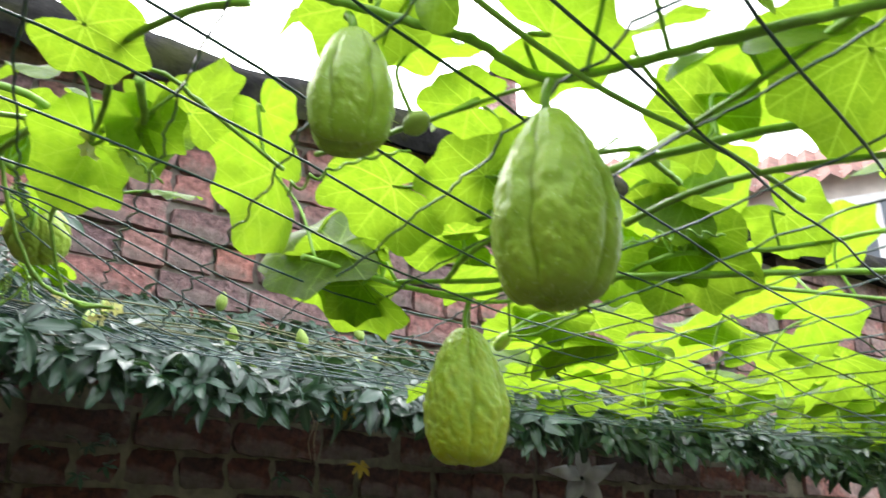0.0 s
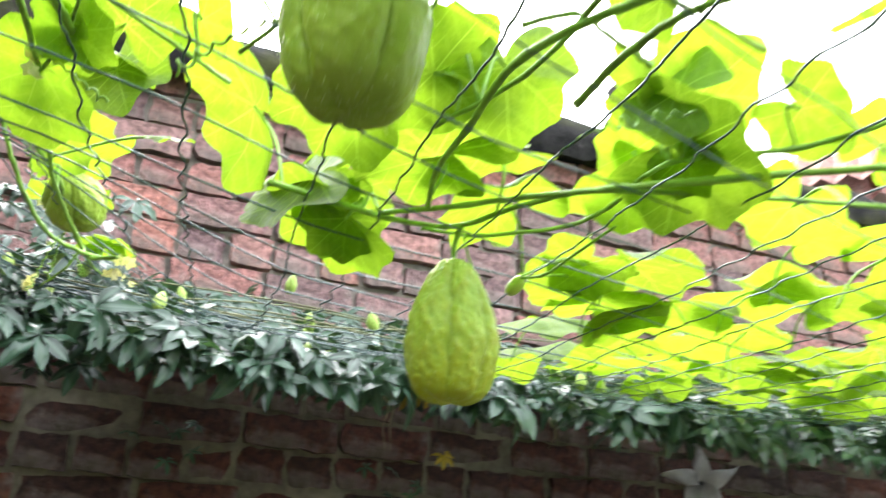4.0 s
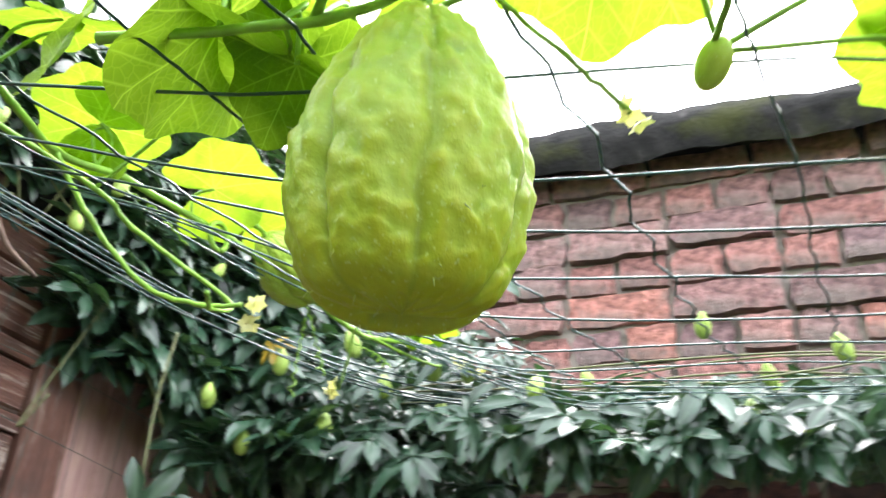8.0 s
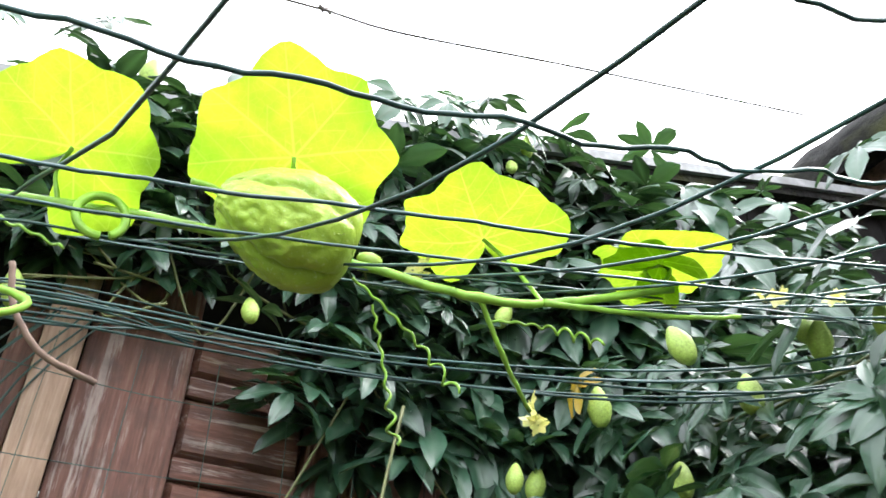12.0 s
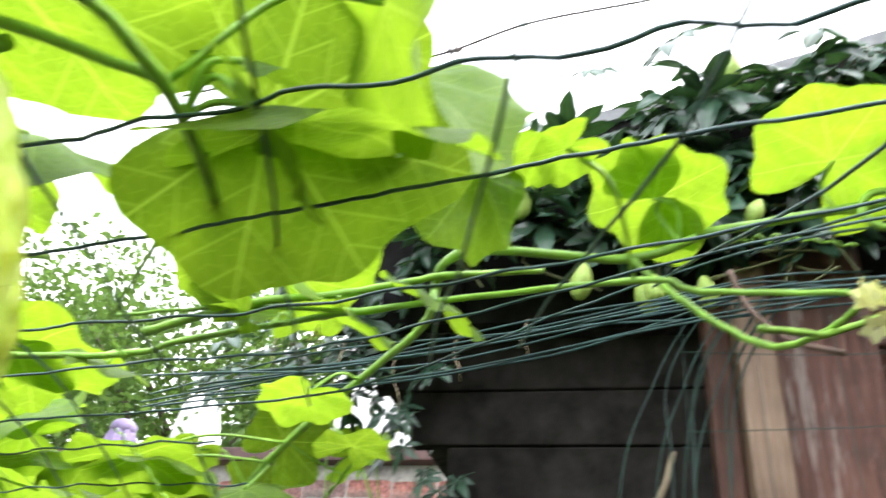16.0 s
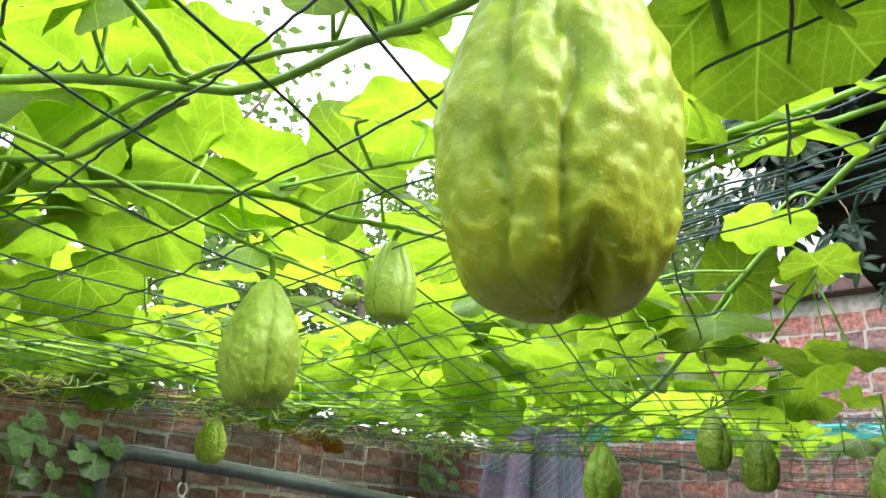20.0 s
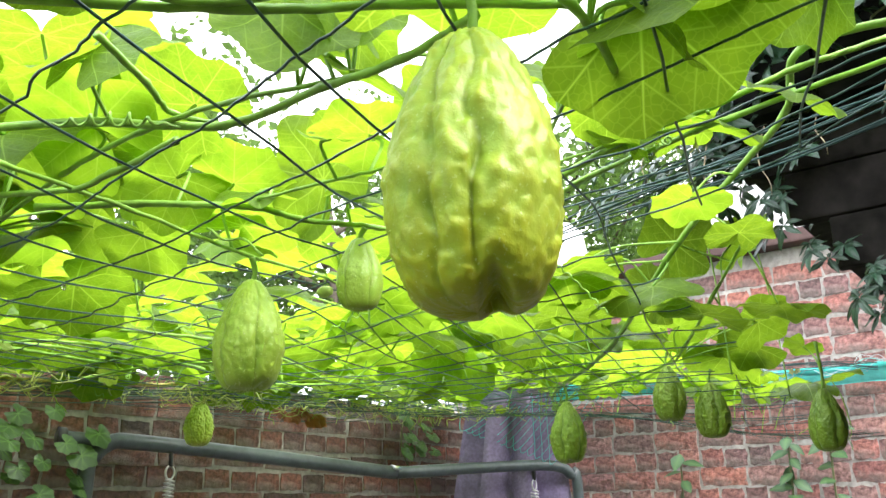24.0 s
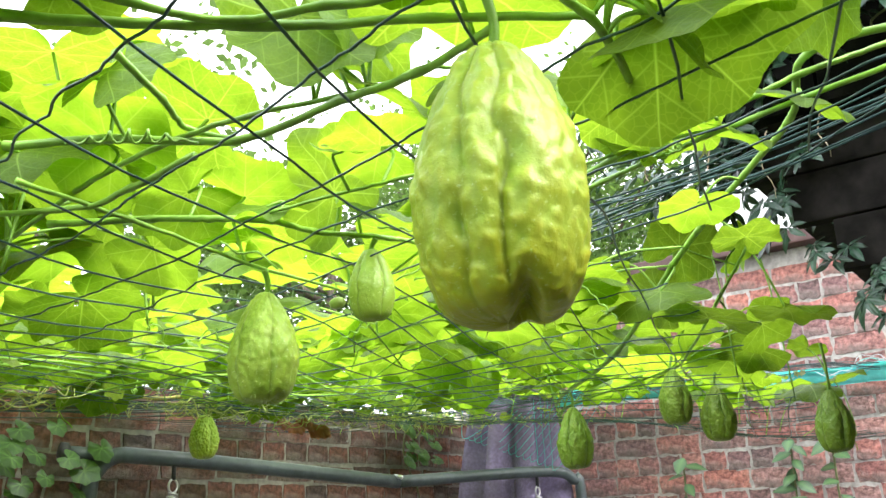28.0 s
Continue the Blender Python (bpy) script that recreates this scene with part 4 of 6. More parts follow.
key_leaf((-0.114, 0.419, 1.955), (-0.839, 0.203, 0.505), (0.54, 0.33, 0.77), 0.031)
key_leaf((-0.117, 0.429, 1.925), (-0.585, 0.482, -0.652), (-0.00, 0.80, 0.60), 0.053)
key_leaf((-0.125, 0.441, 1.930), (-0.324, 0.920, 0.218), (0.53, -0.02, 0.85), 0.092)
key_leaf((0.119, 0.193, 1.940), (0.489, -0.158, -0.858), (0.86, 0.23, 0.45), 0.044)
key_leaf((0.119, 0.196, 1.950), (0.654, -0.646, -0.394), (0.63, 0.18, 0.75), 0.092)
key_leaf((0.189, 0.119, 1.970), (0.556, -0.408, -0.724), (0.82, 0.13, 0.56), 0.055)
key_leaf((0.323, 0.151, 1.985), (0.189, -0.783, 0.592), (0.32, 0.62, 0.72), 0.054)
key_leaf((0.108, 0.247, 1.970), (-0.488, -0.015, 0.872), (0.77, 0.46, 0.44), 0.044)
key_leaf((0.121, 0.279, 1.950), (0.793, -0.016, -0.609), (0.56, 0.40, 0.72), 0.058)
key_leaf((0.313, 0.259, 1.960), (0.031, 0.919, -0.393), (0.36, 0.36, 0.86), 0.068)
key_leaf((0.536, 0.331, 1.970), (0.458, -0.866, 0.201), (0.45, 0.42, 0.79), 0.071)
key_leaf((0.225, 0.519, 1.965), (-0.106, 0.982, -0.154), (0.42, 0.18, 0.89), 0.069)
key_leaf((0.086, 0.151, 1.975), (-0.592, 0.705, 0.392), (-0.73, -0.67, 0.10), 0.059)
key_leaf((-0.107, 0.479, 1.975), (-0.222, 0.339, -0.914), (-0.32, 0.86, 0.40), 0.077)
key_leaf((-0.073, -0.057, 1.980), (0.845, -0.150, 0.513), (-0.53, -0.25, 0.81), 0.081)
key_leaf((-0.108, -0.158, 1.970), (0.837, -0.186, 0.515), (-0.54, -0.40, 0.74), 0.059)
key_leaf((-0.052, 0.200, 1.990), (0.049, 0.044, -0.998), (-0.64, -0.76, -0.06), 0.072)
key_leaf((-0.126, 0.010, 2.000), (0.853, -0.296, 0.430), (-0.49, -0.18, 0.85), 0.068)
key_leaf((-0.296, 0.002, 1.985), (0.191, -0.398, 0.897), (-0.98, -0.02, 0.20), 0.083)
key_leaf((-0.252, 0.102, 1.990), (0.709, -0.703, 0.052), (-0.27, -0.20, 0.94), 0.059)
key_leaf((-0.184, -0.089, 1.975), (0.596, -0.617, -0.514), (-0.08, -0.68, 0.73), 0.067)
key_leaf((-0.238, -0.069, 1.980), (-0.737, 0.674, 0.045), (-0.20, -0.28, 0.94), 0.065)
key_leaf((-0.146, 0.184, 2.030), (-0.741, 0.309, -0.597), (-0.66, -0.18, 0.73), 0.047)
key_leaf((-0.311, 0.138, 2.030), (0.663, -0.232, 0.712), (-0.74, -0.08, 0.67), 0.051)
key_leaf((-0.352, 0.296, 2.000), (-0.015, -0.835, 0.549), (-0.55, 0.47, 0.69), 0.063)
key_leaf((-0.445, 0.325, 2.030), (-0.014, 0.882, 0.471), (-0.33, -0.45, 0.83), 0.070)
key_leaf((-0.249, -0.236, 1.965), (-0.760, 0.332, -0.559), (-0.65, -0.33, 0.69), 0.068)
key_leaf((-0.330, -0.597, 1.970), (-0.089, -0.967, -0.237), (-0.17, -0.22, 0.96), 0.078)
key_leaf((-0.328, -0.507, 1.970), (-0.924, -0.264, -0.275), (-0.14, -0.44, 0.89), 0.098)
key_leaf((-0.434, -0.133, 1.980), (0.198, -0.851, 0.487), (-0.48, 0.35, 0.80), 0.083)
key_leaf((-0.240, -0.327, 1.990), (0.327, -0.895, 0.303), (-0.55, 0.08, 0.83), 0.076)
key_leaf((-0.952, 0.126, 2.020), (-0.281, 0.561, 0.779), (-0.51, -0.77, 0.37), 0.077)
key_leaf((-0.809, 0.069, 2.000), (-0.486, -0.742, -0.461), (-0.51, -0.19, 0.84), 0.037)
key_leaf((-1.121, 0.162, 2.050), (-0.555, 0.581, 0.596), (-0.27, -0.80, 0.53), 0.052)
key_leaf((-1.381, -0.039, 1.980), (-0.685, 0.653, 0.324), (-0.29, -0.65, 0.70), 0.066)
key_leaf((-1.101, 0.031, 1.980), (0.013, -0.716, 0.698), (-0.83, 0.38, 0.41), 0.065)
key_leaf((-1.497, 0.087, 1.990), (-0.581, 0.760, 0.293), (-0.40, -0.58, 0.71), 0.078)
key_leaf((-1.315, -0.362, 1.980), (-0.727, 0.537, 0.428), (-0.18, -0.75, 0.64), 0.075)
key_leaf((-1.192, -0.147, 1.980), (-0.685, 0.591, 0.425), (-0.23, -0.73, 0.65), 0.066)
key_leaf((-1.739, 0.112, 1.970), (-0.687, -0.687, -0.237), (-0.42, 0.11, 0.90), 0.048)
key_leaf((-1.147, -0.325, 2.000), (-0.542, 0.486, 0.685), (-0.24, -0.87, 0.43), 0.085)
key_leaf((-1.678, 0.018, 1.975), (-0.152, -0.988, -0.039), (-0.61, 0.06, 0.79), 0.086)
key_leaf((-1.416, -0.684, 2.000), (-0.827, 0.180, -0.532), (-0.56, -0.38, 0.74), 0.079)
key_leaf((-0.059, 0.333, 1.966), (-0.996, 0.081, 0.030), (-0.05, 0.06, 1), 0.100)
key_leaf((-0.002, 0.334, 1.985), (-0.697, 0.717, 0.020), (-0.17, -0.23, 1), 0.085)
key_leaf((0.200, 0.371, 1.972), (-0.912, -0.407, -0.041), (0.18, -0.09, 1), 0.110)
key_leaf((0.064, 0.427, 1.986), (-0.882, -0.470, -0.038), (-0.23, 0.06, 1), 0.090)

key_leaf((-0.050, -0.125, 2.085), (-0.600, -0.790, 0.080), (0.10, 0.05, 1), 0.085)
key_leaf((-0.120, -0.300, 2.085), (-0.780, 0.200, -0.100), (0.10, -0.10, 1), 0.090)

# carpet of leaves lying on the net
rng = random.Random(8)
tries = 0
while len(SPOTS) < 370 and tries < 20000:
    tries += 1
    x, y = rng.uniform(-2.7, 3.0), rng.uniform(-1.5, 1.5)
    if (x < -0.9 and y > -0.02) or (x < 0.35 and y > 0.3) or (x < 0.7 and y > 0.9) or (x < -0.3 and 0.12 < y):
        continue
    if (x + 0.08) ** 2 + (y - 0.08) ** 2 < 0.012:
        continue
    gap = 0.0135 if x > -0.6 else 0.010
    if any((x - a) ** 2 + (y - b) ** 2 < gap for a, b in SPOTS):
        continue
    SPOTS.append((x, y))
    a = rng.uniform(0, 2 * math.pi)
    size = rng.uniform(0.08, 0.13)
    z = net_z(x, y) + rng.uniform(0.03, 0.12) + 0.07 * blend(0.6, 1.4, -x)
    p = (x - math.cos(a) * size * 0.45, y - math.sin(a) * size * 0.45, z)
    part("leaf", rng.choice(LEAVES), vine, m=aim(p, (math.cos(a), math.sin(a), rng.uniform(-0.3, 0.2)), (rng.gauss(0, 0.3), rng.gauss(0, 0.3), 1), size))
    PETIOLES.append((Vector(p), Vector((math.cos(a), math.sin(a), 0))))
# a second layer above the first over the near part; from 28 on a higher one, added to shade them
for k in range(42):
    x, y = (rng.uniform(-0.22, 0.4), rng.uniform(-0.85, -0.16)) if k < 28 else (rng.uniform(-0.3, 0.08), rng.uniform(-0.5, -0.18))
    if (x + 0.02) ** 2 + (y - 0.2) ** 2 < 0.02:
        continue
    a, size = rng.uniform(0, 2 * math.pi), rng.uniform(0.07, 0.11)
    p = (x, y, net_z(x, y) + rng.uniform(0.10, 0.19) + (0.12 if k >= 28 else 0))
    part("leaf", rng.choice(LEAVES), vine, m=aim(p, (math.cos(a), math.sin(a), rng.uniform(-0.3, 0.2)), (rng.gauss(0, 0.3), rng.gauss(0, 0.3), 1), size))
    PETIOLES.append((Vector(p), Vector((math.cos(a), math.sin(a), 0))))
# the crowded leaves further off and above, too many to tell apart, some only added for shade
COARSE = [chayote_leaf(s, c, 4, 30) for s, c in ((1, 0.10), (2, 0.22), (3, -0.08), (4, 0.35), (5, 0.05), (6, 0.16))]
sv, sf, se, sp = [], [], [], []
for k in range(1220):
    # from 600 on, leaves added past the net, mostly unseen, to block sky light
    if k >= 1000:
        x, y, h = rng.uniform(2.2, 7.4), rng.uniform(-3.2, 1.9), rng.uniform(0.05, 0.3)
    elif k >= 600:
        x, y = rng.uniform(-5.2, 2.4), rng.uniform(-3.25, -1.5)
        h = 1.70 + 0.158 * math.hypot(x - 0.3, y - 0.6) + rng.uniform(0, 0.2) - net_z(min(x, 3), -1.5)
    elif k >= 540:
        x, y, h = rng.uniform(-2.3, 0.1), rng.uniform(-1.6, -1.15), rng.uniform(0.04, 0.13)
    elif k < 170:
        x, y, h = rng.uniform(-2.9, 0.3), rng.uniform(-1.55, -0.25), rng.uniform(0.12, 0.22)
    else:
        x, y, h = rng.uniform(1.0, 4.6), rng.uniform(-1.5, 1.4), rng.uniform(0.05, 0.16)
    a = rng.uniform(0, 6.28)
    m = aim((x, y, net_z(min(x, 3), max(y, -1.5)) + h), (math.cos(a), math.sin(a), rng.uniform(-0.3, 0.2)), (rng.gauss(0, 0.3), rng.gauss(0, 0.3), 1), rng.uniform(0.08, 0.13) * (1.7 if k >= 600 else 1.0))
    me = (COARSE if k >= 170 else LEAVES)[k % 6]
    o = len(sv)
    sv += [tuple(m @ v.co) for v in me.vertices]
    sf += [tuple(i + o for i in q.vertices) for q in me.polygons]
    se += [d.value for d in me.attributes["vein"].data]
    for d in me.attributes["leafpos"].data:
        sp.extend(d.vector)
M_LEAF_MASS = leaf_mat("chayote_leaf_mass", (0.30, 0.49, 0.02), (0.105, 0.195, 0.015), through=0.56, gloss=0.52, shine=0.3, object_random=False, net=True)
me = raw_mesh("leaf_mass", sv, sf, M_LEAF_MASS, vein=se)
me.attributes.new("leafpos", "FLOAT_VECTOR", "POINT").data.foreach_set("vector", sp)
tagged(part("leaf_mass", me, vine), kind="stuff")

# main stems
STEM_PTS = []


def stem(pts, r, jit=0.0006):
    run = curve_pts(pts, 8, jit, rng)
    n = len(run)
    rad = [r * (1.0 - 0.25 * i / n) * (1.22 if i % 8 == 0 else 1.0) for i in range(n)]
    part("stem", tubes_mesh("stem", [(run, rad)], M_STEM, 8), vine)
    STEM_PTS.extend(run)


def tendril(p, d, length, r=0.0011, coils=7, rad=0.004):
    d = Vector(d).normalized()
    a = d.cross(Vector((0.2, 0.3, 0.9))).normalized()
    b = d.cross(a)
    pts = []
    for i in range(coils * 10 + 1):
        t = i / (coils * 10)
        w = rad * min(1, t * 3) * (0.7 + 0.5 * math.sin(5 * t + 40 * p[0]))
        th = 2 * math.pi * coils * t
        pts.append(Vector(p) + d * (length * t) + (a * math.cos(th) + b * math.sin(th)) * w + Vector((0, 0, -0.25 * length * t * t)))
    part("tendril", tubes_mesh("tendril", [(pts, r)], M_STEM, 5), vine)


# stems over the near part of the yard
stem([(-0.088, -0.171, 1.935), (-0.142, -0.088, 1.935), (-0.173, -0.041, 1.932), (-0.210, 0.001, 1.930), (-0.270, -0.001, 1.935), (-0.314, 0.011, 1.940), (-0.359, 0.022, 1.945), (-0.400, 0.027, 1.950)], 0.0034)
stem([(-0.266, 0.226, 1.955), (-0.240, 0.137, 1.945), (-0.221, 0.072, 1.940), (-0.204, 0.008, 1.935)], 0.0019)
stem([(0.235, 0.048, 1.940), (0.194, 0.134, 1.940), (0.110, 0.197, 1.935), (0.108, 0.285, 1.930), (0.091, 0.339, 1.925), (0.018, 0.395, 1.920), (-0.040, 0.415, 1.925)], 0.0026)
stem([(-0.386, 0.056, 1.950), (-0.414, 0.096, 1.955), (-0.440, 0.186, 1.965), (-0.426, 0.245, 1.970), (-0.416, 0.390, 1.985), (-0.412, 0.588, 2.000), (-0.404, 0.633, 1.985), (-0.370, 0.743, 1.960), (-0.355, 0.699, 1.930), (-0.325, 0.652, 1.920)], 0.0028)
stem([(-0.417, 0.384, 1.985), (-0.393, 0.296, 1.980), (-0.381, 0.201, 1.970)], 0.0019)
stem([(-0.263, 0.306, 1.975), (-0.369, 0.210, 1.965), (-0.400, 0.188, 1.965), (-0.439, 0.184, 1.962)], 0.0019)
stem([(0.015, -0.055, 1.945), (-0.030, 0.018, 1.945), (-0.082, 0.107, 1.935), (-0.079, 0.214, 1.930), (-0.076, 0.286, 1.925), (-0.057, 0.354, 1.920)], 0.0036)
stem([(-0.114, -0.318, 1.950), (-0.079, -0.115, 1.950), (-0.063, 0.028, 1.945), (-0.067, 0.137, 1.940), (-0.098, 0.238, 1.940)], 0.0026)
stem([(0.027, 0.108, 1.960), (-0.027, 0.085, 1.955), (-0.064, 0.068, 1.950), (-0.095, 0.090, 1.945)], 0.0028)
stem([(-0.411, 0.214, 1.970), (-0.390, 0.298, 1.980), (-0.415, 0.371, 2.000), (-0.449, 0.440, 2.030), (-0.500, 0.515, 2.060)], 0.0036)
stem([(0.35, 0.0, 1.91), (0.13, 0.17, 1.911), (0.03, 0.264, 1.915), (-0.026, 0.331, 1.92), (-0.09, 0.40, 1.925)], 0.0034)
stem([(0.025, -0.008, 1.9), (-0.093, -0.028, 1.903), (-0.243, -0.05, 1.902), (-0.42, -0.10, 1.92), (-0.573, -0.207, 1.935), (-0.9, -0.4, 1.93)], 0.002)
stem([(-0.04, 0.11, 1.907), (-0.044, 0.028, 1.905), (-0.027, -0.041, 1.9), (0.1, -0.2, 1.9), (0.4, -0.5, 1.92)], 0.0028)
stem([(-0.209, 0.377, 1.924), (-0.083, 0.40, 1.922), (-0.015, 0.378, 1.918), (0.022, 0.298, 1.917), (0.1, 0.22, 1.915), (0.5, 0.1, 1.92)], 0.003)
stem([(-1.75, -0.55, 1.95), (-1.521, -0.401, 1.94), (-1.07, -0.055, 1.925), (-0.796, 0.168, 1.98), (-0.689, 0.283, 2.02), (-0.56, 0.40, 2.04), (-0.45, 0.45, 2.05), (-0.473, 0.588, 2.053), (-0.452, 0.65, 2.061), (-0.43, 0.747, 2.063), (-0.412, 0.80, 2.06), (-0.407, 0.921, 2.066), (-0.378, 1.018, 2.049), (-0.376, 1.089, 2.067), (-0.35, 1.172, 2.091)], 0.0042)
stem([(-0.473, 0.588, 2.053), (-0.45, 0.625, 2.00), (-0.41, 0.668, 1.947), (-0.362, 0.695, 1.933), (-0.33, 0.71, 1.936)], 0.0028)
stem([(-0.375, 1.07, 2.06), (-0.36, 1.17, 2.07), (-0.339, 1.227, 2.076)], 0.0024)
stem([(-0.378, 1.018, 2.049), (-0.40, 1.05, 2.02), (-0.43, 1.09, 2.00)], 0.002)
stem([(-2.4, -0.9, 1.98), (-1.9, -0.6, 1.96), (-1.65, -0.2, 1.98), (-1.3, 0.0, 1.96), (-0.95, 0.25, 2.06)], 0.0034)
stem([(0.054, 0.478, 1.889), (0.03, 0.44, 1.90), (0.0, 0.395, 1.915)], 0.0016)
stem([(0.097, 0.466, 1.908), (0.108, 0.42, 1.90), (0.113, 0.379, 1.905), (0.12, 0.30, 1.915)], 0.0018)
for k in range(16):
    x, y = rng.uniform(-2.5, 1.8), rng.uniform(-1.45, -0.2)
    a = rng.uniform(0, 6.28)
    L = rng.uniform(0.5, 0.9)
    pts = [(x + math.cos(a) * L * t + 0.04 * math.sin(5 * t + k), y + math.sin(a) * L * t * 0.6, net_z(x + math.cos(a) * L * t, min(1.4, y + math.sin(a) * L * t * 0.6)) + 0.01 + 0.02 * math.sin(4 * t)) for t in (0, 0.25, 0.5, 0.75, 1)]
    if all(-2.7 < q[0] < 3 and -1.5 < q[1] < 1.4 and not (q[0] < -0.95 and q[1] > 0.05) for q in pts):
        stem(pts, rng.uniform(0.0022, 0.0038))
for p, d, L in (((-0.40, 0.93, 2.05), (-0.2, 0.9, -0.3), 0.10), ((-0.39, 1.03, 2.04), (0.2, 1, 0.2), 0.09), ((-0.41, 0.95, 2.04), (-0.4, 0.5, -0.9), 0.08), ((-0.45, 0.66, 2.05), (0.1, 1, 0.1), 0.09), ((-0.02, 0.14, 1.90), (0.5, -0.6, 0.2), 0.09), ((-0.25, 0.10, 1.91), (-0.6, 0.6, 0), 0.09), ((-0.42, 0.3, 1.96), (0.5, 0.4, 0.1), 0.08), ((-0.58, 0.10, 1.95), (-0.4, 0.3, -0.3), 0.09), ((-0.6, -0.2, 1.93), (0.4, -0.6, -0.2), 0.1)):
    tendril(p, d, L)
# tangled tendrils and a yellowed stem along the border of the net, with a few dried leaves
for k in range(26):
    x = -0.35 - 0.085 * k
    tendril((x, -1.40 + rng.uniform(-0.06, 0.06), net_z(x, -1.4) + 0.01), (rng.uniform(-1, 1), rng.uniform(-0.2, 0.8), rng.uniform(-0.6, 0.3)), rng.uniform(0.05, 0.12), 0.0013, rng.choice((2, 3)), 0.006)
tangle = []
for k in range(260):
    x = rng.uniform(-2.6, 0.2)
    y = -1.5 + 0.5 * rng.random() ** 1.6
    a, L = rng.uniform(0, 6.28), rng.uniform(0.05, 0.17)
    pts = [(x + math.cos(a) * L * t + rng.uniform(-1, 1) * 0.012, y + math.sin(a) * L * t * 0.6 + rng.uniform(-1, 1) * 0.01, net_z(x, y) + rng.uniform(-0.02, 0.025) - 0.03 * t * rng.random()) for t in (0, 0.35, 0.7, 1)]
    tangle.append((curve_pts(pts, 4), rng.uniform(0.0008, 0.0017)))
M_TANGLE = plain("pale_yellow_green_stem", (0.42, 0.47, 0.13), 0.55, scale=40, spread=0.35)
tagged(part("stem_tangle", tubes_mesh("stem_tangle", tangle, M_TANGLE, 5), vine, "tangle of thin pale stems and tendrils"), kind="stuff")
M_YOUNG = leaf_mat("young_chayote_leaf", (0.42, 0.55, 0.06), (0.22, 0.32, 0.04), through=0.5, gloss=0.5, shine=0.3, net=True)
YOUNG = []
for q in (LEAVES[1], LEAVES[4]):
    q = q.copy()
    q.materials[0] = M_YOUNG
    YOUNG.append(q)
for k in range(70):
    x, y = rng.uniform(-2.4, 0.0), -1.48 + 0.75 * rng.random() ** 1.5
    part("leaf", rng.choice(YOUNG), vine, "small yellow-green young leaf" if k < 2 else "", aim((x, y, net_z(x, y) + rng.uniform(0.0, 0.06)), (rng.uniform(-1, 1), rng.uniform(-1, 1), rng.uniform(-0.6, 0.1)), (rng.gauss(0, 0.4), rng.gauss(0, 0.4), 1), rng.uniform(0.016, 0.036)))
M_DRYSTEM = plain("yellowed_stem", (0.55, 0.47, 0.12), 0.6, scale=50)
part("stem", tubes_mesh("stem", [(curve_pts([(-0.55, -1.40, 1.96), (-0.8, -1.44, 1.985), (-0.95, -1.40, 2.0), (-1.12, -1.42, 2.005), (-1.2, -1.36, 2.02)], 8), 0.0055)], M_DRYSTEM, 8), vine, "yellowed dying stem")
M_DRYLEAF = leaf_mat("dried_red_leaf", (0.35, 0.12, 0.05), (0.28, 0.09, 0.05), veins=False, through=0.25)
for k in range(7):
    part("leaf", raw_mesh("leaf", [tuple(v.co) for v in LEAVES[3].vertices], [tuple(q.vertices) for q in LEAVES[3].polygons], M_DRYLEAF), vine, "dried red-brown leaf", aim((-1.62 - 0.03 * k, -1.47, 1.99 + rng.uniform(-0.03, 0.02)), (rng.uniform(-1, 1), 0.6, -0.7), (0.2, 1, 0.3), 0.035))
# the stem's loop
part("tendril", tubes_mesh("tendril", [([(-0.415 + 0.0, 0.765 + 0.015 * math.cos(a / 10), 2.052 + 0.015 * math.sin(a / 10)) for a in range(-10, 50)], 0.003)], M_STEM, 7), vine, "thick curled green tendril")

# leaf stalks: each runs from its leaf to the nearest stem, or down to the net
for p, d in PETIOLES:
    near_pt = min(STEM_PTS, key=lambda q: (q - p).length + 0.3 * max(0, (q - p).dot(d)))
    if (near_pt - p).length > 0.22:
        flat_d = Vector((d.x, d.y, 0))
        near_pt = p - flat_d * 0.07
        near_pt.z = net_z(near_pt.x, near_pt.y) + 0.004
    mid = p.lerp(near_pt, 0.45) - d * 0.012
    mid.z += 0.010
    part("petiole", tubes_mesh("petiole", [(curve_pts([p, mid, near_pt], 6), 0.0017)], M_STEM, 6), vine)
# short curly tendrils gripping the net
for k in range(80):
    x, y = rng.uniform(-2.4, 0.3), rng.uniform(-1.35, 0.1)
    tendril((x, y, net_z(x, y) + 0.004), (rng.uniform(-1, 1), rng.uniform(-1, 1), rng.uniform(-0.25, 0.25)), rng.uniform(0.03, 0.10), 0.0011, rng.choice((1, 2, 3)), rng.uniform(0.003, 0.008))

# small yellow-green flowers
M_PETAL = leaf_mat("pale_yellow_petal", (0.75, 0.72, 0.25), (0.62, 0.62, 0.28), veins=False, through=0.35)


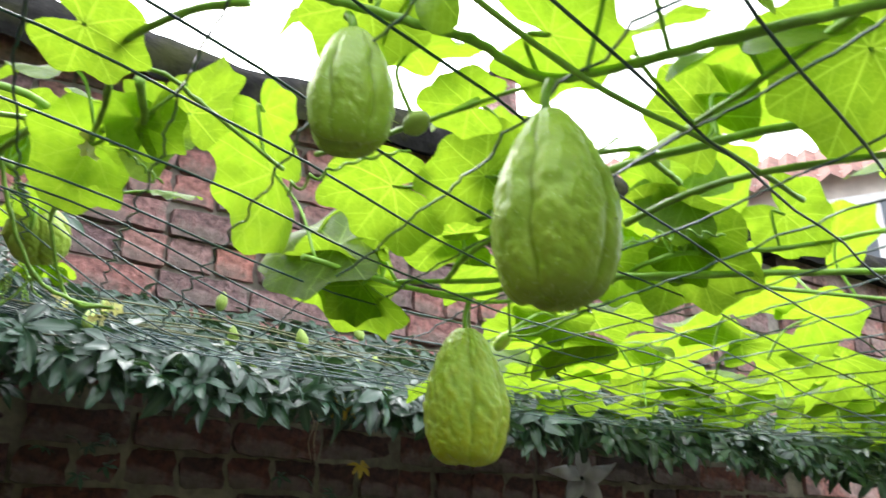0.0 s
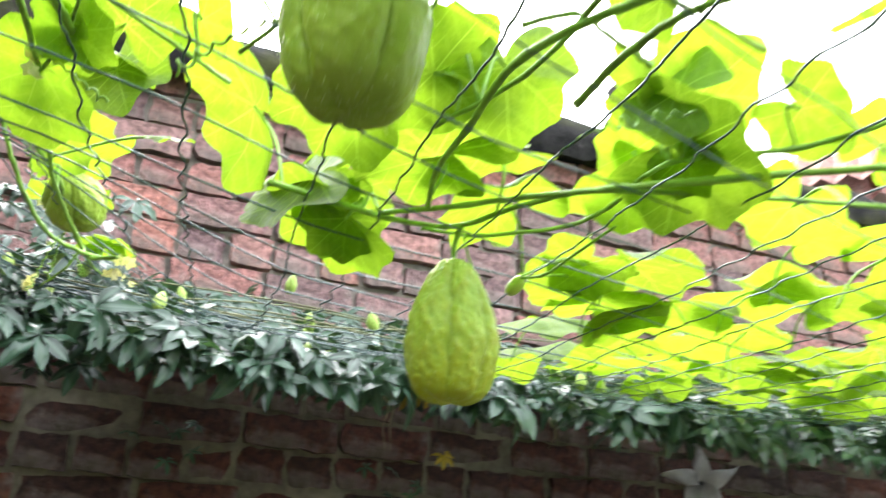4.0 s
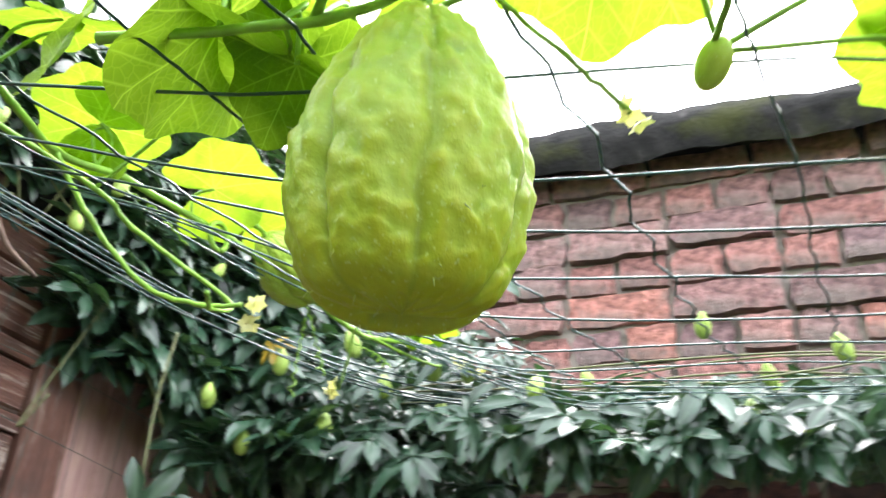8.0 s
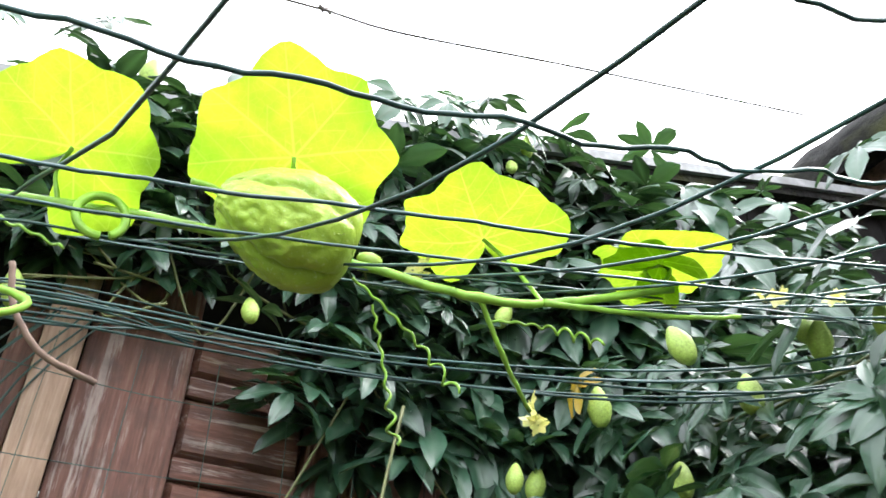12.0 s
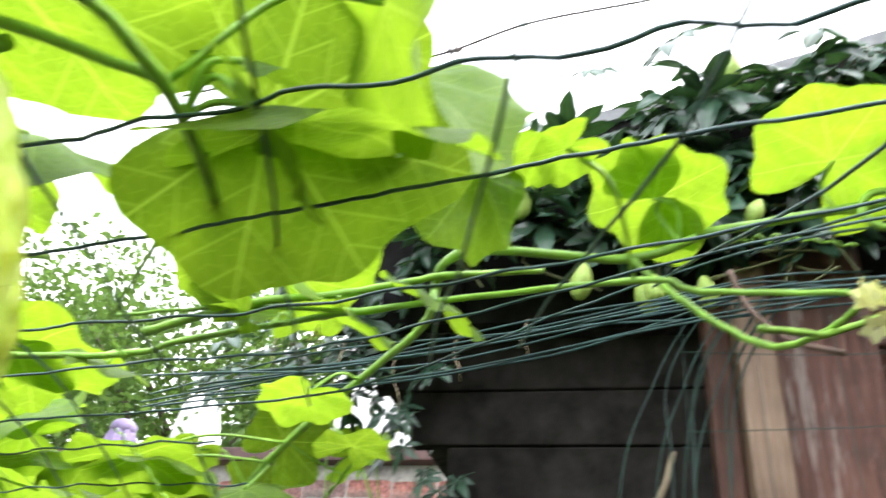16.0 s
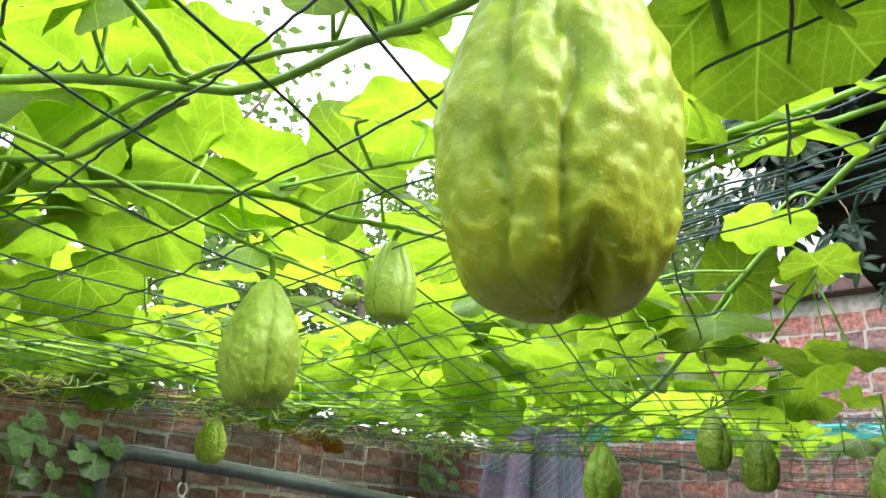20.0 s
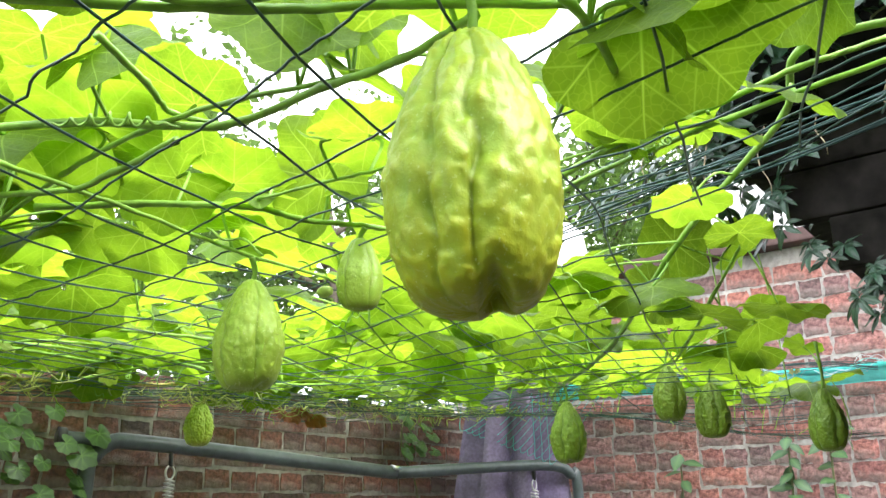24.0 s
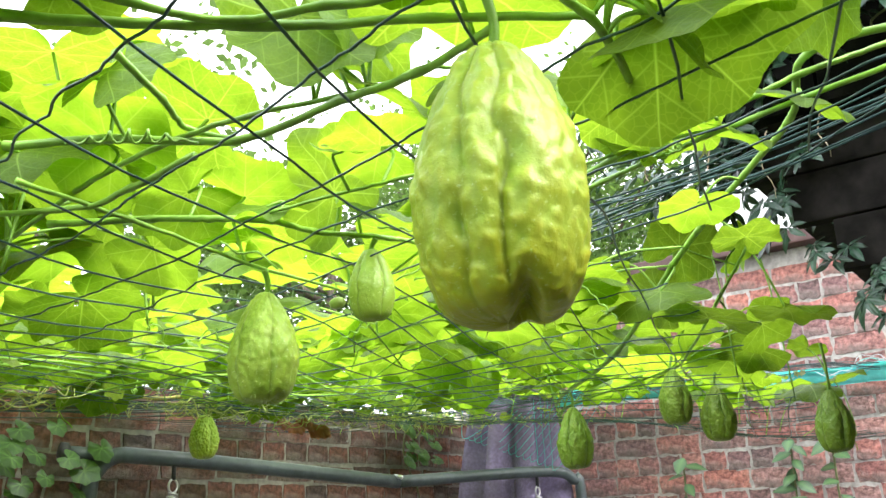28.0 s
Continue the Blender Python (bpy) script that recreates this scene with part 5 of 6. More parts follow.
def flower_mesh(seed):
    r = random.Random(seed)
    v, f = [], []
    for c in range(3):
        o = Vector((r.uniform(-1, 1), r.uniform(-1, 1), r.uniform(-1, 1))) * 0.012 * (c > 0)
        ax = Vector((r.uniform(-1, 1), r.uniform(-1, 1), r.uniform(-0.6, 1))).normalized()
        s = ax.orthogonal().normalized()
        q = ax.cross(s)
        for k in range(5):
            a = 2 * math.pi * k / 5
            d, e = s * math.cos(a) + q * math.sin(a), q * math.cos(a) - s * math.sin(a)
            n = len(v)
            for t, w, h in ((0.1, 0.15, 0), (0.55, 0.38, 0.15), (1.0, 0.08, 0.25)):
                for sg in (-1, 1):
                    v.append(tuple(o + (d * t + e * sg * w + ax * h) * 0.0105))
            f += [(n, n + 1, n + 3, n + 2), (n + 2, n + 3, n + 5, n + 4)]
    return raw_mesh("flower", v, f, M_PETAL)


FLOWERS = [flower_mesh(s) for s in range(4)]
for k, p in enumerate(((-0.316, 0.709, 1.934), (-0.325, 0.722, 1.926), (-0.455, 1.111, 2.005), (-0.447, 1.105, 2.012), (0.054, 0.48, 1.889), (-0.31, 1.235, 2.08), (-0.29, 1.28, 2.085), (-0.42, 0.35, 1.97), (-1.6, 0.12, 1.93), (-0.44, 1.0, 2.10), (-1.0, -1.4, 2.02), (-1.5, -1.42, 2.03))):
    part("flower", FLOWERS[k % 4], vine, "pale yellow flower cluster", pose(*p, 40 * k, 70 * k, 33 * k) @ Matrix.Scale(0.85 if k < 4 else 0.75, 4))
# pale swollen flower stubs beside the fruits
for p in ((-0.41, 0.945, 2.075), (-0.306, -0.002, 1.868)):
    bm = bmesh.new()
    bmesh.ops.create_icosphere(bm, subdivisions=2, radius=0.008, matrix=pose(*p) @ Matrix.Diagonal((0.8, 1.3, 0.8, 1)))
    part("fruitlet", mesh_of("fruitlet", bm, M_BUD), vine)
# young fruit beside the large one
bm = bmesh.new()
bmesh.ops.create_icosphere(bm, subdivisions=3, radius=0.0095, matrix=pose(0.097, 0.466, 1.90, 30, 35, 0) @ Matrix.Diagonal((0.9, 0.9, 1.5, 1)))
part("fruitlet", mesh_of("fruitlet", bm, M_FRUIT), vine, "small young green fruit")

# ---- passion-flower vine on the wall and over the shed ----
def palmate(seed, lobes=6, cols=(-1, -0.5, 0, 0.5, 1), skip=1):
    """Leaf of long leaflets spread like fingers; the stalk meets it at the origin, the middle finger lies along +x."""
    r = random.Random(seed)
    v, f, ve = [], [], []
    for k in range(lobes):
        a = radians(-125 + 250 * k / (lobes - 1)) + r.uniform(-0.1, 0.1)
        L = (1.0 - 0.38 * abs(k - (lobes - 1) / 2) / (lobes / 2)) * r.uniform(0.9, 1.1)
        d, e = Vector((math.cos(a), math.sin(a), 0)), Vector((-math.sin(a), math.cos(a), 0))
        droop = r.uniform(0.05, 0.45)
        n = len(v)
        bend, twist = r.uniform(-0.16, 0.16), r.uniform(-0.5, 0.5)
        prof = ((0.03, 0.02), (0.16, 0.075), (0.30, 0.135), (0.44, 0.17), (0.58, 0.178), (0.72, 0.152), (0.86, 0.098), (1.0, 0.006))[::skip]
        for j, (t, w) in enumerate(prof):
            c = d * (t * L) + e * (bend * t * t * L) + Vector((0, 0, -droop * t * t * L))
            for sg in cols:
                edge_w = w * (1 + 0.10 * abs(sg) * math.sin(2.6 * j + k + 3 * sg))
                lift = 0.30 * abs(sg) * w * L + 0.032 * abs(sg) * math.sin(7 * t + 2 * k + 3 * sg) + twist * sg * w * t * L
                v.append(tuple(c + e * (sg * edge_w * L) + Vector((0, 0, lift))))
                ve.append(1.0 if sg == 0 else 0.0)
        for j in range(len(prof) - 1):
            for q4 in range(len(cols) - 1):
                q = n + j * len(cols) + q4
                f.append((q, q + len(cols), q + len(cols) + 1, q + 1))
    return v, f, ve


PAL = [palmate(s, n) for s, n in ((1, 5), (2, 6), (3, 7), (4, 5), (5, 6), (6, 7))]
PAL_COARSE = [palmate(s, n, (-1, 0, 1), 2) for s, n in ((1, 5), (2, 6), (3, 7))]
PAL_MESH = [raw_mesh("leaf", v, f, M_PLEAF, vein=ve) for v, f, ve in PAL]
M_PSTUFF = leaf_mat("passion_vine_leaf_mass", (0.10, 0.23, 0.05), (0.024, 0.064, 0.037), gloss=0.36, through=0.12, spread=0.5, coat=0.22, vein_col=(0.06, 0.11, 0.07), object_random=False)
M_YLEAF = leaf_mat("yellowed_leaf", (0.6, 0.42, 0.04), (0.40, 0.28, 0.04), veins=False, through=0.35)
M_TWIG = plain("dry_root_fibre", (0.42, 0.33, 0.22), 0.8, scale=80)
M_BROWNSTEM = plain("brown_green_stem", (0.12, 0.13, 0.05), 0.6, scale=60)
pvine = thing("passion_vine", "dense dark blue-green passion vine with pale buds along the wall", "vine")
pvine.matrix_basis = NEAR.copy()
rng = random.Random(21)
poses = []


def spread(n, fn):
    for _ in range(n):
        poses.append(fn())


def along_wall():
    x = rng.uniform(-0.95, 3.4)
    y = 1.36 + 1.36 * rng.random() ** 1.7
    z = 2.01 + 0.5 * (y - 1.36) / 1.36 + rng.uniform(-0.05, 0.05) - 0.02 * x
    down = rng.random() < 0.72
    tip = (rng.uniform(-0.7, 0.7), -rng.uniform(0.2, 0.9), -rng.uniform(0.2, 1.1) if down else rng.uniform(-0.2, 0.4))
    return (x, y, z), tip, (rng.gauss(0, 0.6), -rng.uniform(-0.2, 1.2), 1), rng.uniform(0.058, 0.105)


def corner():
    y = rng.uniform(1.12, 1.7)
    x = -0.93 + 0.5 * max(0, y - 1.25) * rng.random() + rng.uniform(-0.03, 0.05)
    z = rng.uniform(1.98, 2.5) - (0.12 * rng.random() if y > 1.45 else 0)
    if y < 1.62 and z < 2.12:
        z += 0.22
    tip = (rng.uniform(0.2, 1.0), rng.uniform(-0.7, 0.5), -rng.uniform(0.0, 1.0))
    return (x, y, z), tip, (rng.uniform(0.3, 1.0), rng.uniform(-0.7, 0.1), 0.8), rng.uniform(0.08, 0.125)


def beside_corner():
    x = rng.uniform(-0.9, -0.3)
    return (x, rng.uniform(1.38, 1.72), rng.uniform(1.97, 2.3)), (rng.uniform(-0.4, 0.8), -rng.uniform(0.2, 1.0), -rng.uniform(0.1, 1.0)), (rng.uniform(-0.2, 0.5), -rng.uniform(0.4, 1.0), 0.8), rng.uniform(0.05, 0.085)


def gable():
    y = rng.uniform(0.3, 1.65)
    z = rng.uniform(2.31 if y < 0.95 else 2.15, roof_z(y) - 0.04) if rng.random() < 0.95 else roof_z(y) + rng.uniform(-0.04, 0.03)
    x = -0.93 + rng.uniform(-0.02, 0.10)
    tip = (rng.uniform(0.1, 1.0), rng.uniform(-0.8, 0.8), rng.uniform(-1.0, 0.3))
    return (x, y, z), tip, (rng.uniform(0.4, 1.0), rng.uniform(-0.4, 0.4), 0.9), rng.uniform(0.05, 0.09)


def shed_corner():
    y, x = rng.uniform(-0.0, 0.35), rng.uniform(-1.3, -0.86)
    return (x, y, 2.24 + rng.uniform(-0.12, 0.12)), (rng.uniform(-0.3, 0.8), rng.uniform(-0.9, 0.2), -rng.uniform(0.1, 1.0)), (0.5, -0.4, 0.9), rng.uniform(0.04, 0.065)


spread(1500, along_wall)
spread(270, corner)
spread(210, beside_corner)
spread(430, gable)
def fascia():
    y = 1.15 + 1.1 * rng.random() ** 1.3
    return (-0.9 + rng.uniform(-0.03, 0.03), y, roof_z(y) - 0.09 - 0.28 * rng.random()), (rng.uniform(0.1, 0.8), -rng.uniform(0.1, 0.8), rng.uniform(-1.0, 0.3)), (0.6, -0.5, 0.7), rng.uniform(0.05, 0.09)


def shed_side():
    y = rng.uniform(1.5, 2.75)
    top = roof_z(y) - 0.12 - 0.25 * blend(1.7, 2.2, y)
    tip = (rng.uniform(0.2, 1.0), rng.uniform(-0.8, 0.3), -rng.uniform(0.0, 1.0))
    return (-0.93 + rng.uniform(-0.03, 0.16), y, rng.uniform(2.2, top)), tip, (rng.uniform(0.3, 1.0), rng.uniform(-0.8, 0.0), 0.8), rng.uniform(0.08, 0.13)


spread(330, shed_side)


def slant():
    y = rng.uniform(0.16, 0.48)
    return (-1.02 + rng.uniform(-0.02, 0.05), y, 2.2 - (y - 0.18) / 0.76 + rng.uniform(-0.02, 0.06)), (rng.uniform(0, 0.6), rng.uniform(-0.8, 0.1), -rng.uniform(0.3, 1.0)), (0.8, -0.4, 0.5), rng.uniform(0.028, 0.05)


spread(34, slant)
spread(90, shed_corner)
spread(110, fascia)
rng.shuffle(poses)
poses.append(((-0.681, 1.585, 2.051), (0.3, -0.85, -0.35), (0.1, -0.6, 0.75), 0.10))
poses.append(((-0.873, 1.213, 2.172), (0.8, -0.2, -0.5), (0.8, -0.3, 0.6), 0.10))
poses.append(((-0.80, 1.50, 1.98), (0.6, -0.6, -0.5), (0.6, -0.5, 0.6), 0.10))
near, rest = poses[-290:], poses[:-290]
# hidden flat leaves inside the mat, between its top and the wall, added to shade the low bricks
for _ in range(1900):
    x, y = rng.uniform(-0.4, 4.2), rng.uniform(1.55, 2.74)
    a = rng.uniform(0, 6.28)
    z = 2.03 + 0.5 * (y - 1.36) / 1.36 - 0.02 * x - rng.uniform(0.03, 0.12)
    rest.append(((x, y, z), (math.cos(a), math.sin(a), rng.uniform(-0.3, 0.1)), (rng.gauss(0, 0.2), rng.gauss(0, 0.2), 1), rng.uniform(0.07, 0.12)))
for k, (p, tip, up, s) in enumerate(near):
    part("leaf", PAL_MESH[k % 6], pvine, m=aim(p, tip, up, s))
sv, sf, se = [], [], []
for k, (p, tip, up, s) in enumerate(rest):
    m = aim(p, tip, up, s)
    v, f, ve = PAL[k % 6] if k < len(rest) - 1900 else PAL_COARSE[k % 3]
    o = len(sv)
    sv += [tuple(m @ Vector(q)) for q in v]
    sf += [tuple(i + o for i in q) for q in f]
    se += ve
tagged(part("leaf_mass", raw_mesh("leaf_mass", sv, sf, M_PSTUFF, vein=se), pvine), kind="stuff")
# yellowed leaves among them
for k, (p, tip) in enumerate((((0.40, 1.55, 1.985), (0.1, -0.2, -1)), ((0.43, 1.57, 1.98), (0.35, -0.1, -1)), ((0.375, 1.56, 1.975), (-0.3, -0.2, -1)), ((-0.70, 1.33, 2.16), (0.3, -0.2, -1)), ((0.50, 1.62, 1.845), (0.3, -0.3, -0.8)))):
    part("leaf", raw_mesh("leaf", PAL[k % 6][0], PAL[k % 6][1], M_YLEAF, vein=PAL[k % 6][2]), pvine, "yellowed drooping leaf", aim((p[0], p[1], p[2] + 0.03), tip, (0, -1, 0.3), 0.042))


def bud_mesh():
    bm = bmesh.new()
    bmesh.ops.create_uvsphere(bm, u_segments=10, v_segments=8, radius=1.0)
    for v in bm.verts:
        a = math.atan2(v.co.y, v.co.x)
        k = 1 + 0.10 * math.cos(5 * a)
        t = (1 - v.co.z) / 2
        w = 0.72 if v.co.z < 0 else 0.72 * (1 - 0.35 * v.co.z)
        v.co = Vector((v.co.x * w * k, v.co.y * w * k, v.co.z * 1.25 + (0.15 * math.cos(5 * a) if v.co.z < -0.5 else 0)))
    return mesh_of("bud", bm, M_BUD)


BUD = bud_mesh()
buds = [(-0.836, 1.353, 2.113), (-0.742, 1.501, 2.048), (-0.847, 1.448, 2.14), (-0.66, 1.593, 2.118), (-0.805, 0.757, 2.3), (-0.854, 0.696, 2.214), (-0.85, 0.62, 2.21), (-0.84, 0.60, 2.30), (-0.62, 1.55, 2.10), (-0.72, 1.56, 2.12), (-0.58, 1.60, 2.14), (-0.80, 0.99, 2.33)]
for _ in range(60):
    buds.append((rng.uniform(-0.6, 2.4), rng.uniform(1.36, 1.6), rng.uniform(2.03, 2.17)))
for _ in range(12):
    y = rng.uniform(0.35, 1.5)
    buds.append((-0.83, y, rng.uniform(2.2, roof_z(y))))
for bx, by, bz in ((-0.80, 1.30, 2.10), (-0.70, 1.36, 2.17), (-0.62, 1.40, 2.06), (-0.52, 1.42, 2.13), (-0.74, 1.34, 2.02), (-0.45, 1.44, 2.18), (-0.57, 1.38, 2.20)):
    buds.append((bx, by, bz))
for p in buds:
    part("bud", BUD, pvine, "pale yellow-green flower bud", pose(*p, rng.uniform(-25, 25), rng.uniform(-25, 25), rng.uniform(0, 90)) @ Matrix.Scale(rng.uniform(0.013, 0.022), 4))
# a large leaf hanging low on its own runner
part("leaf", PAL_MESH[2], pvine, "large dark hanging palmate leaf", aim((-0.714, 1.080, 1.845), (0.068, 0.052, -0.047), (0.56, -0.81, -0.18), 0.105))
part("runner", tubes_mesh("runner", [(curve_pts([(-0.74, 1.12, 2.13), (-0.735, 1.10, 2.02), (-0.72, 1.085, 1.92), (-0.714, 1.080, 1.845)], 6), 0.002)], M_BROWNSTEM, 5), pvine)
# woody and green runners, hanging roots and tendrils
for k in range(12):
    y = 1.5 + 0.02 * k
    pts = [(-0.9 + 0.5 * j + rng.uniform(-0.1, 0.1), y + rng.uniform(-0.04, 0.04), 2.12 + rng.uniform(-0.05, 0.06)) for j in range(7)]
    part("runner", tubes_mesh("runner", [(curve_pts(pts, 6), 0.002)], M_BROWNSTEM, 5), pvine)
for k in range(14):
    y = rng.uniform(0.5, 1.6)
    low = 2.22 if y < 1.15 else 1.95
    pts = [(-0.93, y, rng.uniform(2.3, 2.5)), (-0.88, y + rng.uniform(-0.15, 0.2), rng.uniform(2.25, 2.4)), (-0.88, y + rng.uniform(-0.2, 0.2), rng.uniform(low, 2.35)), (-0.86, y + rng.uniform(-0.2, 0.2), rng.uniform(low, low + 0.15))]
    part("runner", tubes_mesh("runner", [(curve_pts(pts, 6), 0.0018)], M_BROWNSTEM, 5), pvine)
roots = [(0.306, 1.471, 1.98, 0.13), (0.285, 1.45, 1.97, 0.12), (-0.2, 1.5, 2.03, 0.07), (0.1, 1.5, 2.02, 0.06), (-0.45, 1.48, 2.06, 0.08), (0.6, 1.52, 2.0, 0.07), (0.75, 1.52, 1.99, 0.09), (1.1, 1.55, 1.98, 0.1), (-0.05, 1.5, 2.03, 0.05), (1.45, 1.55, 1.97, 0.08)]
roots += [(-0.92 + 0.03 * math.sin(5 * k), 0.10 + 0.09 * k, 2.20, 0.05 + 0.03 * ((k * 7) % 4)) for k in range(5)]
for x, y, z, L in roots:
    w = rng.uniform(0.004, 0.009)
    pts = [(x + w * math.sin(9 * t + x * 20), y + w * math.cos(7 * t), z - L * t) for t in [i / 8 for i in range(9)]]
    part("hanging_root", tubes_mesh("hanging_root", [(pts, [0.0014 - 0.0008 * i / 8 for i in range(9)])], M_TWIG, 5), pvine, "pale dry hanging root")
for k in range(2):
    x, z = (-0.15, 1.86) if k else (0.42, 1.80)
    for j in range(6):
        part("leaf", PAL_MESH[j % 6], pvine, m=aim((x + rng.uniform(-0.08, 0.08), 1.77, z + rng.uniform(-0.06, 0.06)), (rng.uniform(-1, 1), -0.6, rng.uniform(-1, 0.3)), (0, -1, 0.5), 0.035))

# ---- thin stay wire over the shed, with knotted ends of old ties ----
M_RUST = plain("dark_rusty_wire", (0.06, 0.045, 0.04), 0.7, scale=80)
stay = thing("stay_wire", "thin dark knotted wire sagging above the shed roof", "wire")
stay.matrix_basis = NEAR.copy()
line = [(-0.62, 0.05, 2.40), (-0.62, 0.20, 2.425), (-0.62, 0.368, 2.43), (-0.62, 0.494, 2.472), (-0.62, 0.661, 2.496), (-0.62, 0.799, 2.535), (-0.62, 0.93, 2.561), (-0.62, 1.036, 2.577), (-0.60, 1.3, 2.63), (-0.58, 1.72, 2.72)]
part("strand", tubes_mesh("strand", [(curve_pts(line, 8), 0.0015)], M_RUST, 5), stay)
for y, z in ((0.40, 2.436), (0.661, 2.496), (0.93, 2.561)):
    ends = [([(-0.62, y + 0.011 * math.cos(a), z + 0.008 * math.sin(a)), (-0.62 + 0.002, y - 0.010 * math.cos(a), z - 0.007 * math.sin(a))], 0.0016) for a in (0.3, 1.2, 2.4)]
    part("knot", tubes_mesh("knot", ends, M_RUST, 5), stay)
# bare bleached twigs and a brown curled one beside the door
twigs = thing("dry_branch", "pale bare dry branch leaning beside the shed door", "branch")
twigs.matrix_basis = NEAR.copy()
part("stem", tubes_mesh("stem", [(curve_pts([(-1.02, 0.40, 1.80), (-1.02, 0.546, 1.928), (-1.02, 0.585, 1.975), (-1.02, 0.625, 1.995), (-1.02, 0.65, 2.06)], 6, 0.001, rng), [0.007 - 0.00012 * i for i in range(25)])], M_TWIG, 7), twigs)
part("side_branch", tubes_mesh("side_branch", [(curve_pts([(-1.02, 0.632, 1.991), (-1.02, 0.617, 1.94), (-1.02, 0.606, 1.88), (-1.02, 0.585, 1.78)], 6, 0.001, rng), 0.0048)], M_TWIG, 7), twigs)
curl = thing("dead_vine_stem", "brown curled dead vine stem hanging from the net", "stem")
curl.matrix_basis = NEAR.copy()
part("stem", tubes_mesh("stem", [(curve_pts([(-0.70, 0.70, 2.16), (-0.70, 0.715, 2.115), (-0.70, 0.75, 2.078), (-0.70, 0.80, 2.062)], 8, 0.0006, rng), 0.0032)], plain("brown_dead_stem", (0.16, 0.10, 0.075), 0.8, scale=60), 7), curl)

# ---- swing frame ----
M_PIPE = plain("dark_grey_painted_steel", (0.055, 0.07, 0.075), 0.42, scale=40, spread=0.25)
M_STEEL = plain("zinc_steel", (0.55, 0.55, 0.55), 0.3, 0.9, scale=60, spread=0.1)
M_CAP = plain("black_plastic_cap", (0.02, 0.02, 0.022), 0.5)
swing = thing("swing_seat_frame", "dark grey steel tube frame of a garden swing seat", "swing frame")
bar_a = curve_pts([(-0.965, -1.468, 0.0), (-0.965, -1.468, 1.0), (-0.965, -1.468, 1.735), (-0.978, -1.465, 1.81), (-1.02, -1.455, 1.85), (-1.09, -1.44, 1.853), (-1.4, -1.37, 1.832), (-1.936, -1.255, 1.79)], 6)
bar_b = curve_pts([(-1.936, -1.255, 1.79), (-2.25, -1.12, 1.81), (-2.50, -0.99, 1.82), (-2.575, -0.95, 1.79), (-2.60, -0.935, 1.72), (-2.60, -0.935, 1.0), (-2.60, -0.935, 0.0)], 6)
part("tube", tubes_mesh("tube", [(bar_a, 0.021)], M_PIPE, 14), swing)
part("tube", tubes_mesh("tube", [(bar_b, 0.0195)], M_PIPE, 14), swing)
part("stub_tube", tubes_mesh("stub_tube", [([(-0.90, -1.478, 1.858), (-1.02, -1.455, 1.852)], 0.017)], M_PIPE, 12), swing)
part("end_cap", tubes_mesh("end_cap", [([(-0.885, -1.481, 1.859), (-0.902, -1.477, 1.858)], 0.024)], M_CAP, 14), swing, "black plastic end cap")
part("bolt", tubes_mesh("bolt", [([(-1.925, -1.26, 1.808), (-1.915, -1.22, 1.802)], 0.007)], M_STEEL, 8), swing, "zinc bolt")
for bx, by, bz in ((-1.18, -1.417, 1.842), (-2.44, -1.025, 1.818)):
    part("hanger_eye", tubes_mesh("hanger_eye", [([(bx, by, bz + 0.02), (bx, by + 0.001, bz - 0.05)], 0.006)], M_CAP, 8), swing)
    hook = [(bx + 0.014 * math.sin(a), by, bz - 0.066 + 0.018 * math.cos(a)) for a in [i * 0.42 for i in range(15)]]
    part("hook", tubes_mesh("hook", [(hook, 0.003)], M_STEEL, 8), swing, "shiny steel hook")
    sp = [(bx + 0.013 * math.cos(i * 0.7), by + 0.013 * math.sin(i * 0.7), bz - 0.085 - 0.0011 * i) for i in range(72)]
    part("spring", tubes_mesh("spring", [(sp, 0.0028)], M_STEEL, 6), swing, "shiny steel coil spring")
    part("hook", tubes_mesh("hook", [([(bx + 0.012 * math.sin(a), by, bz - 0.18 + 0.016 * math.cos(a)) for a in [i * 0.42 for i in range(15)]], 0.003)], M_STEEL, 8), swing, "shiny steel hook")

# ---- closed parasol in the corner ----
M_CLOTH = plain("grey_purple_canvas", (0.20, 0.155, 0.27), 0.85, scale=90, spread=0.2, relief=0.3)
parasol = thing("closed_parasol", "folded grey-purple canvas parasol standing in the wall corner", "parasol")
v, f = [], []
NU = 72
for j in range(25):
    t = j / 24
    z = 2.64 - 1.2 * t
    R = 0.035 + 0.17 * t ** 0.75
    for i in range(NU):
        a = 2 * math.pi * i / NU
        r = R * (1 + 0.30 * math.sin(8 * a + 1.5 * t) * min(1, 0.25 + t * 2) + 0.07 * math.sin(19 * a + 3 * t))
        v.append((-2.60 + r * math.cos(a) + 0.02 * t, -1.20 + r * math.sin(a), z))
for j in range(24):
    for i in range(NU):
        k = (i + 1) % NU
        f.append((j * NU + i, (j + 1) * NU + i, (j + 1) * NU + k, j * NU + k))
part("canopy", raw_mesh("canopy", v, f, M_CLOTH), parasol, "folded grey-purple cloth")
part("pole", tubes_mesh("pole", [([(-2.59, -1.20, 0), (-2.59, -1.20, 2.62)], 0.02)], M_PIPE, 10), parasol)
bm = bmesh.new()
bmesh.ops.create_uvsphere(bm, u_segments=14, v_segments=8, radius=0.05, matrix=pose(-2.60, -1.20, 2.63) @ Matrix.Diagonal((1, 1, 0.7, 1)))
part("cap", mesh_of("cap", bm, M_CLOTH), parasol)

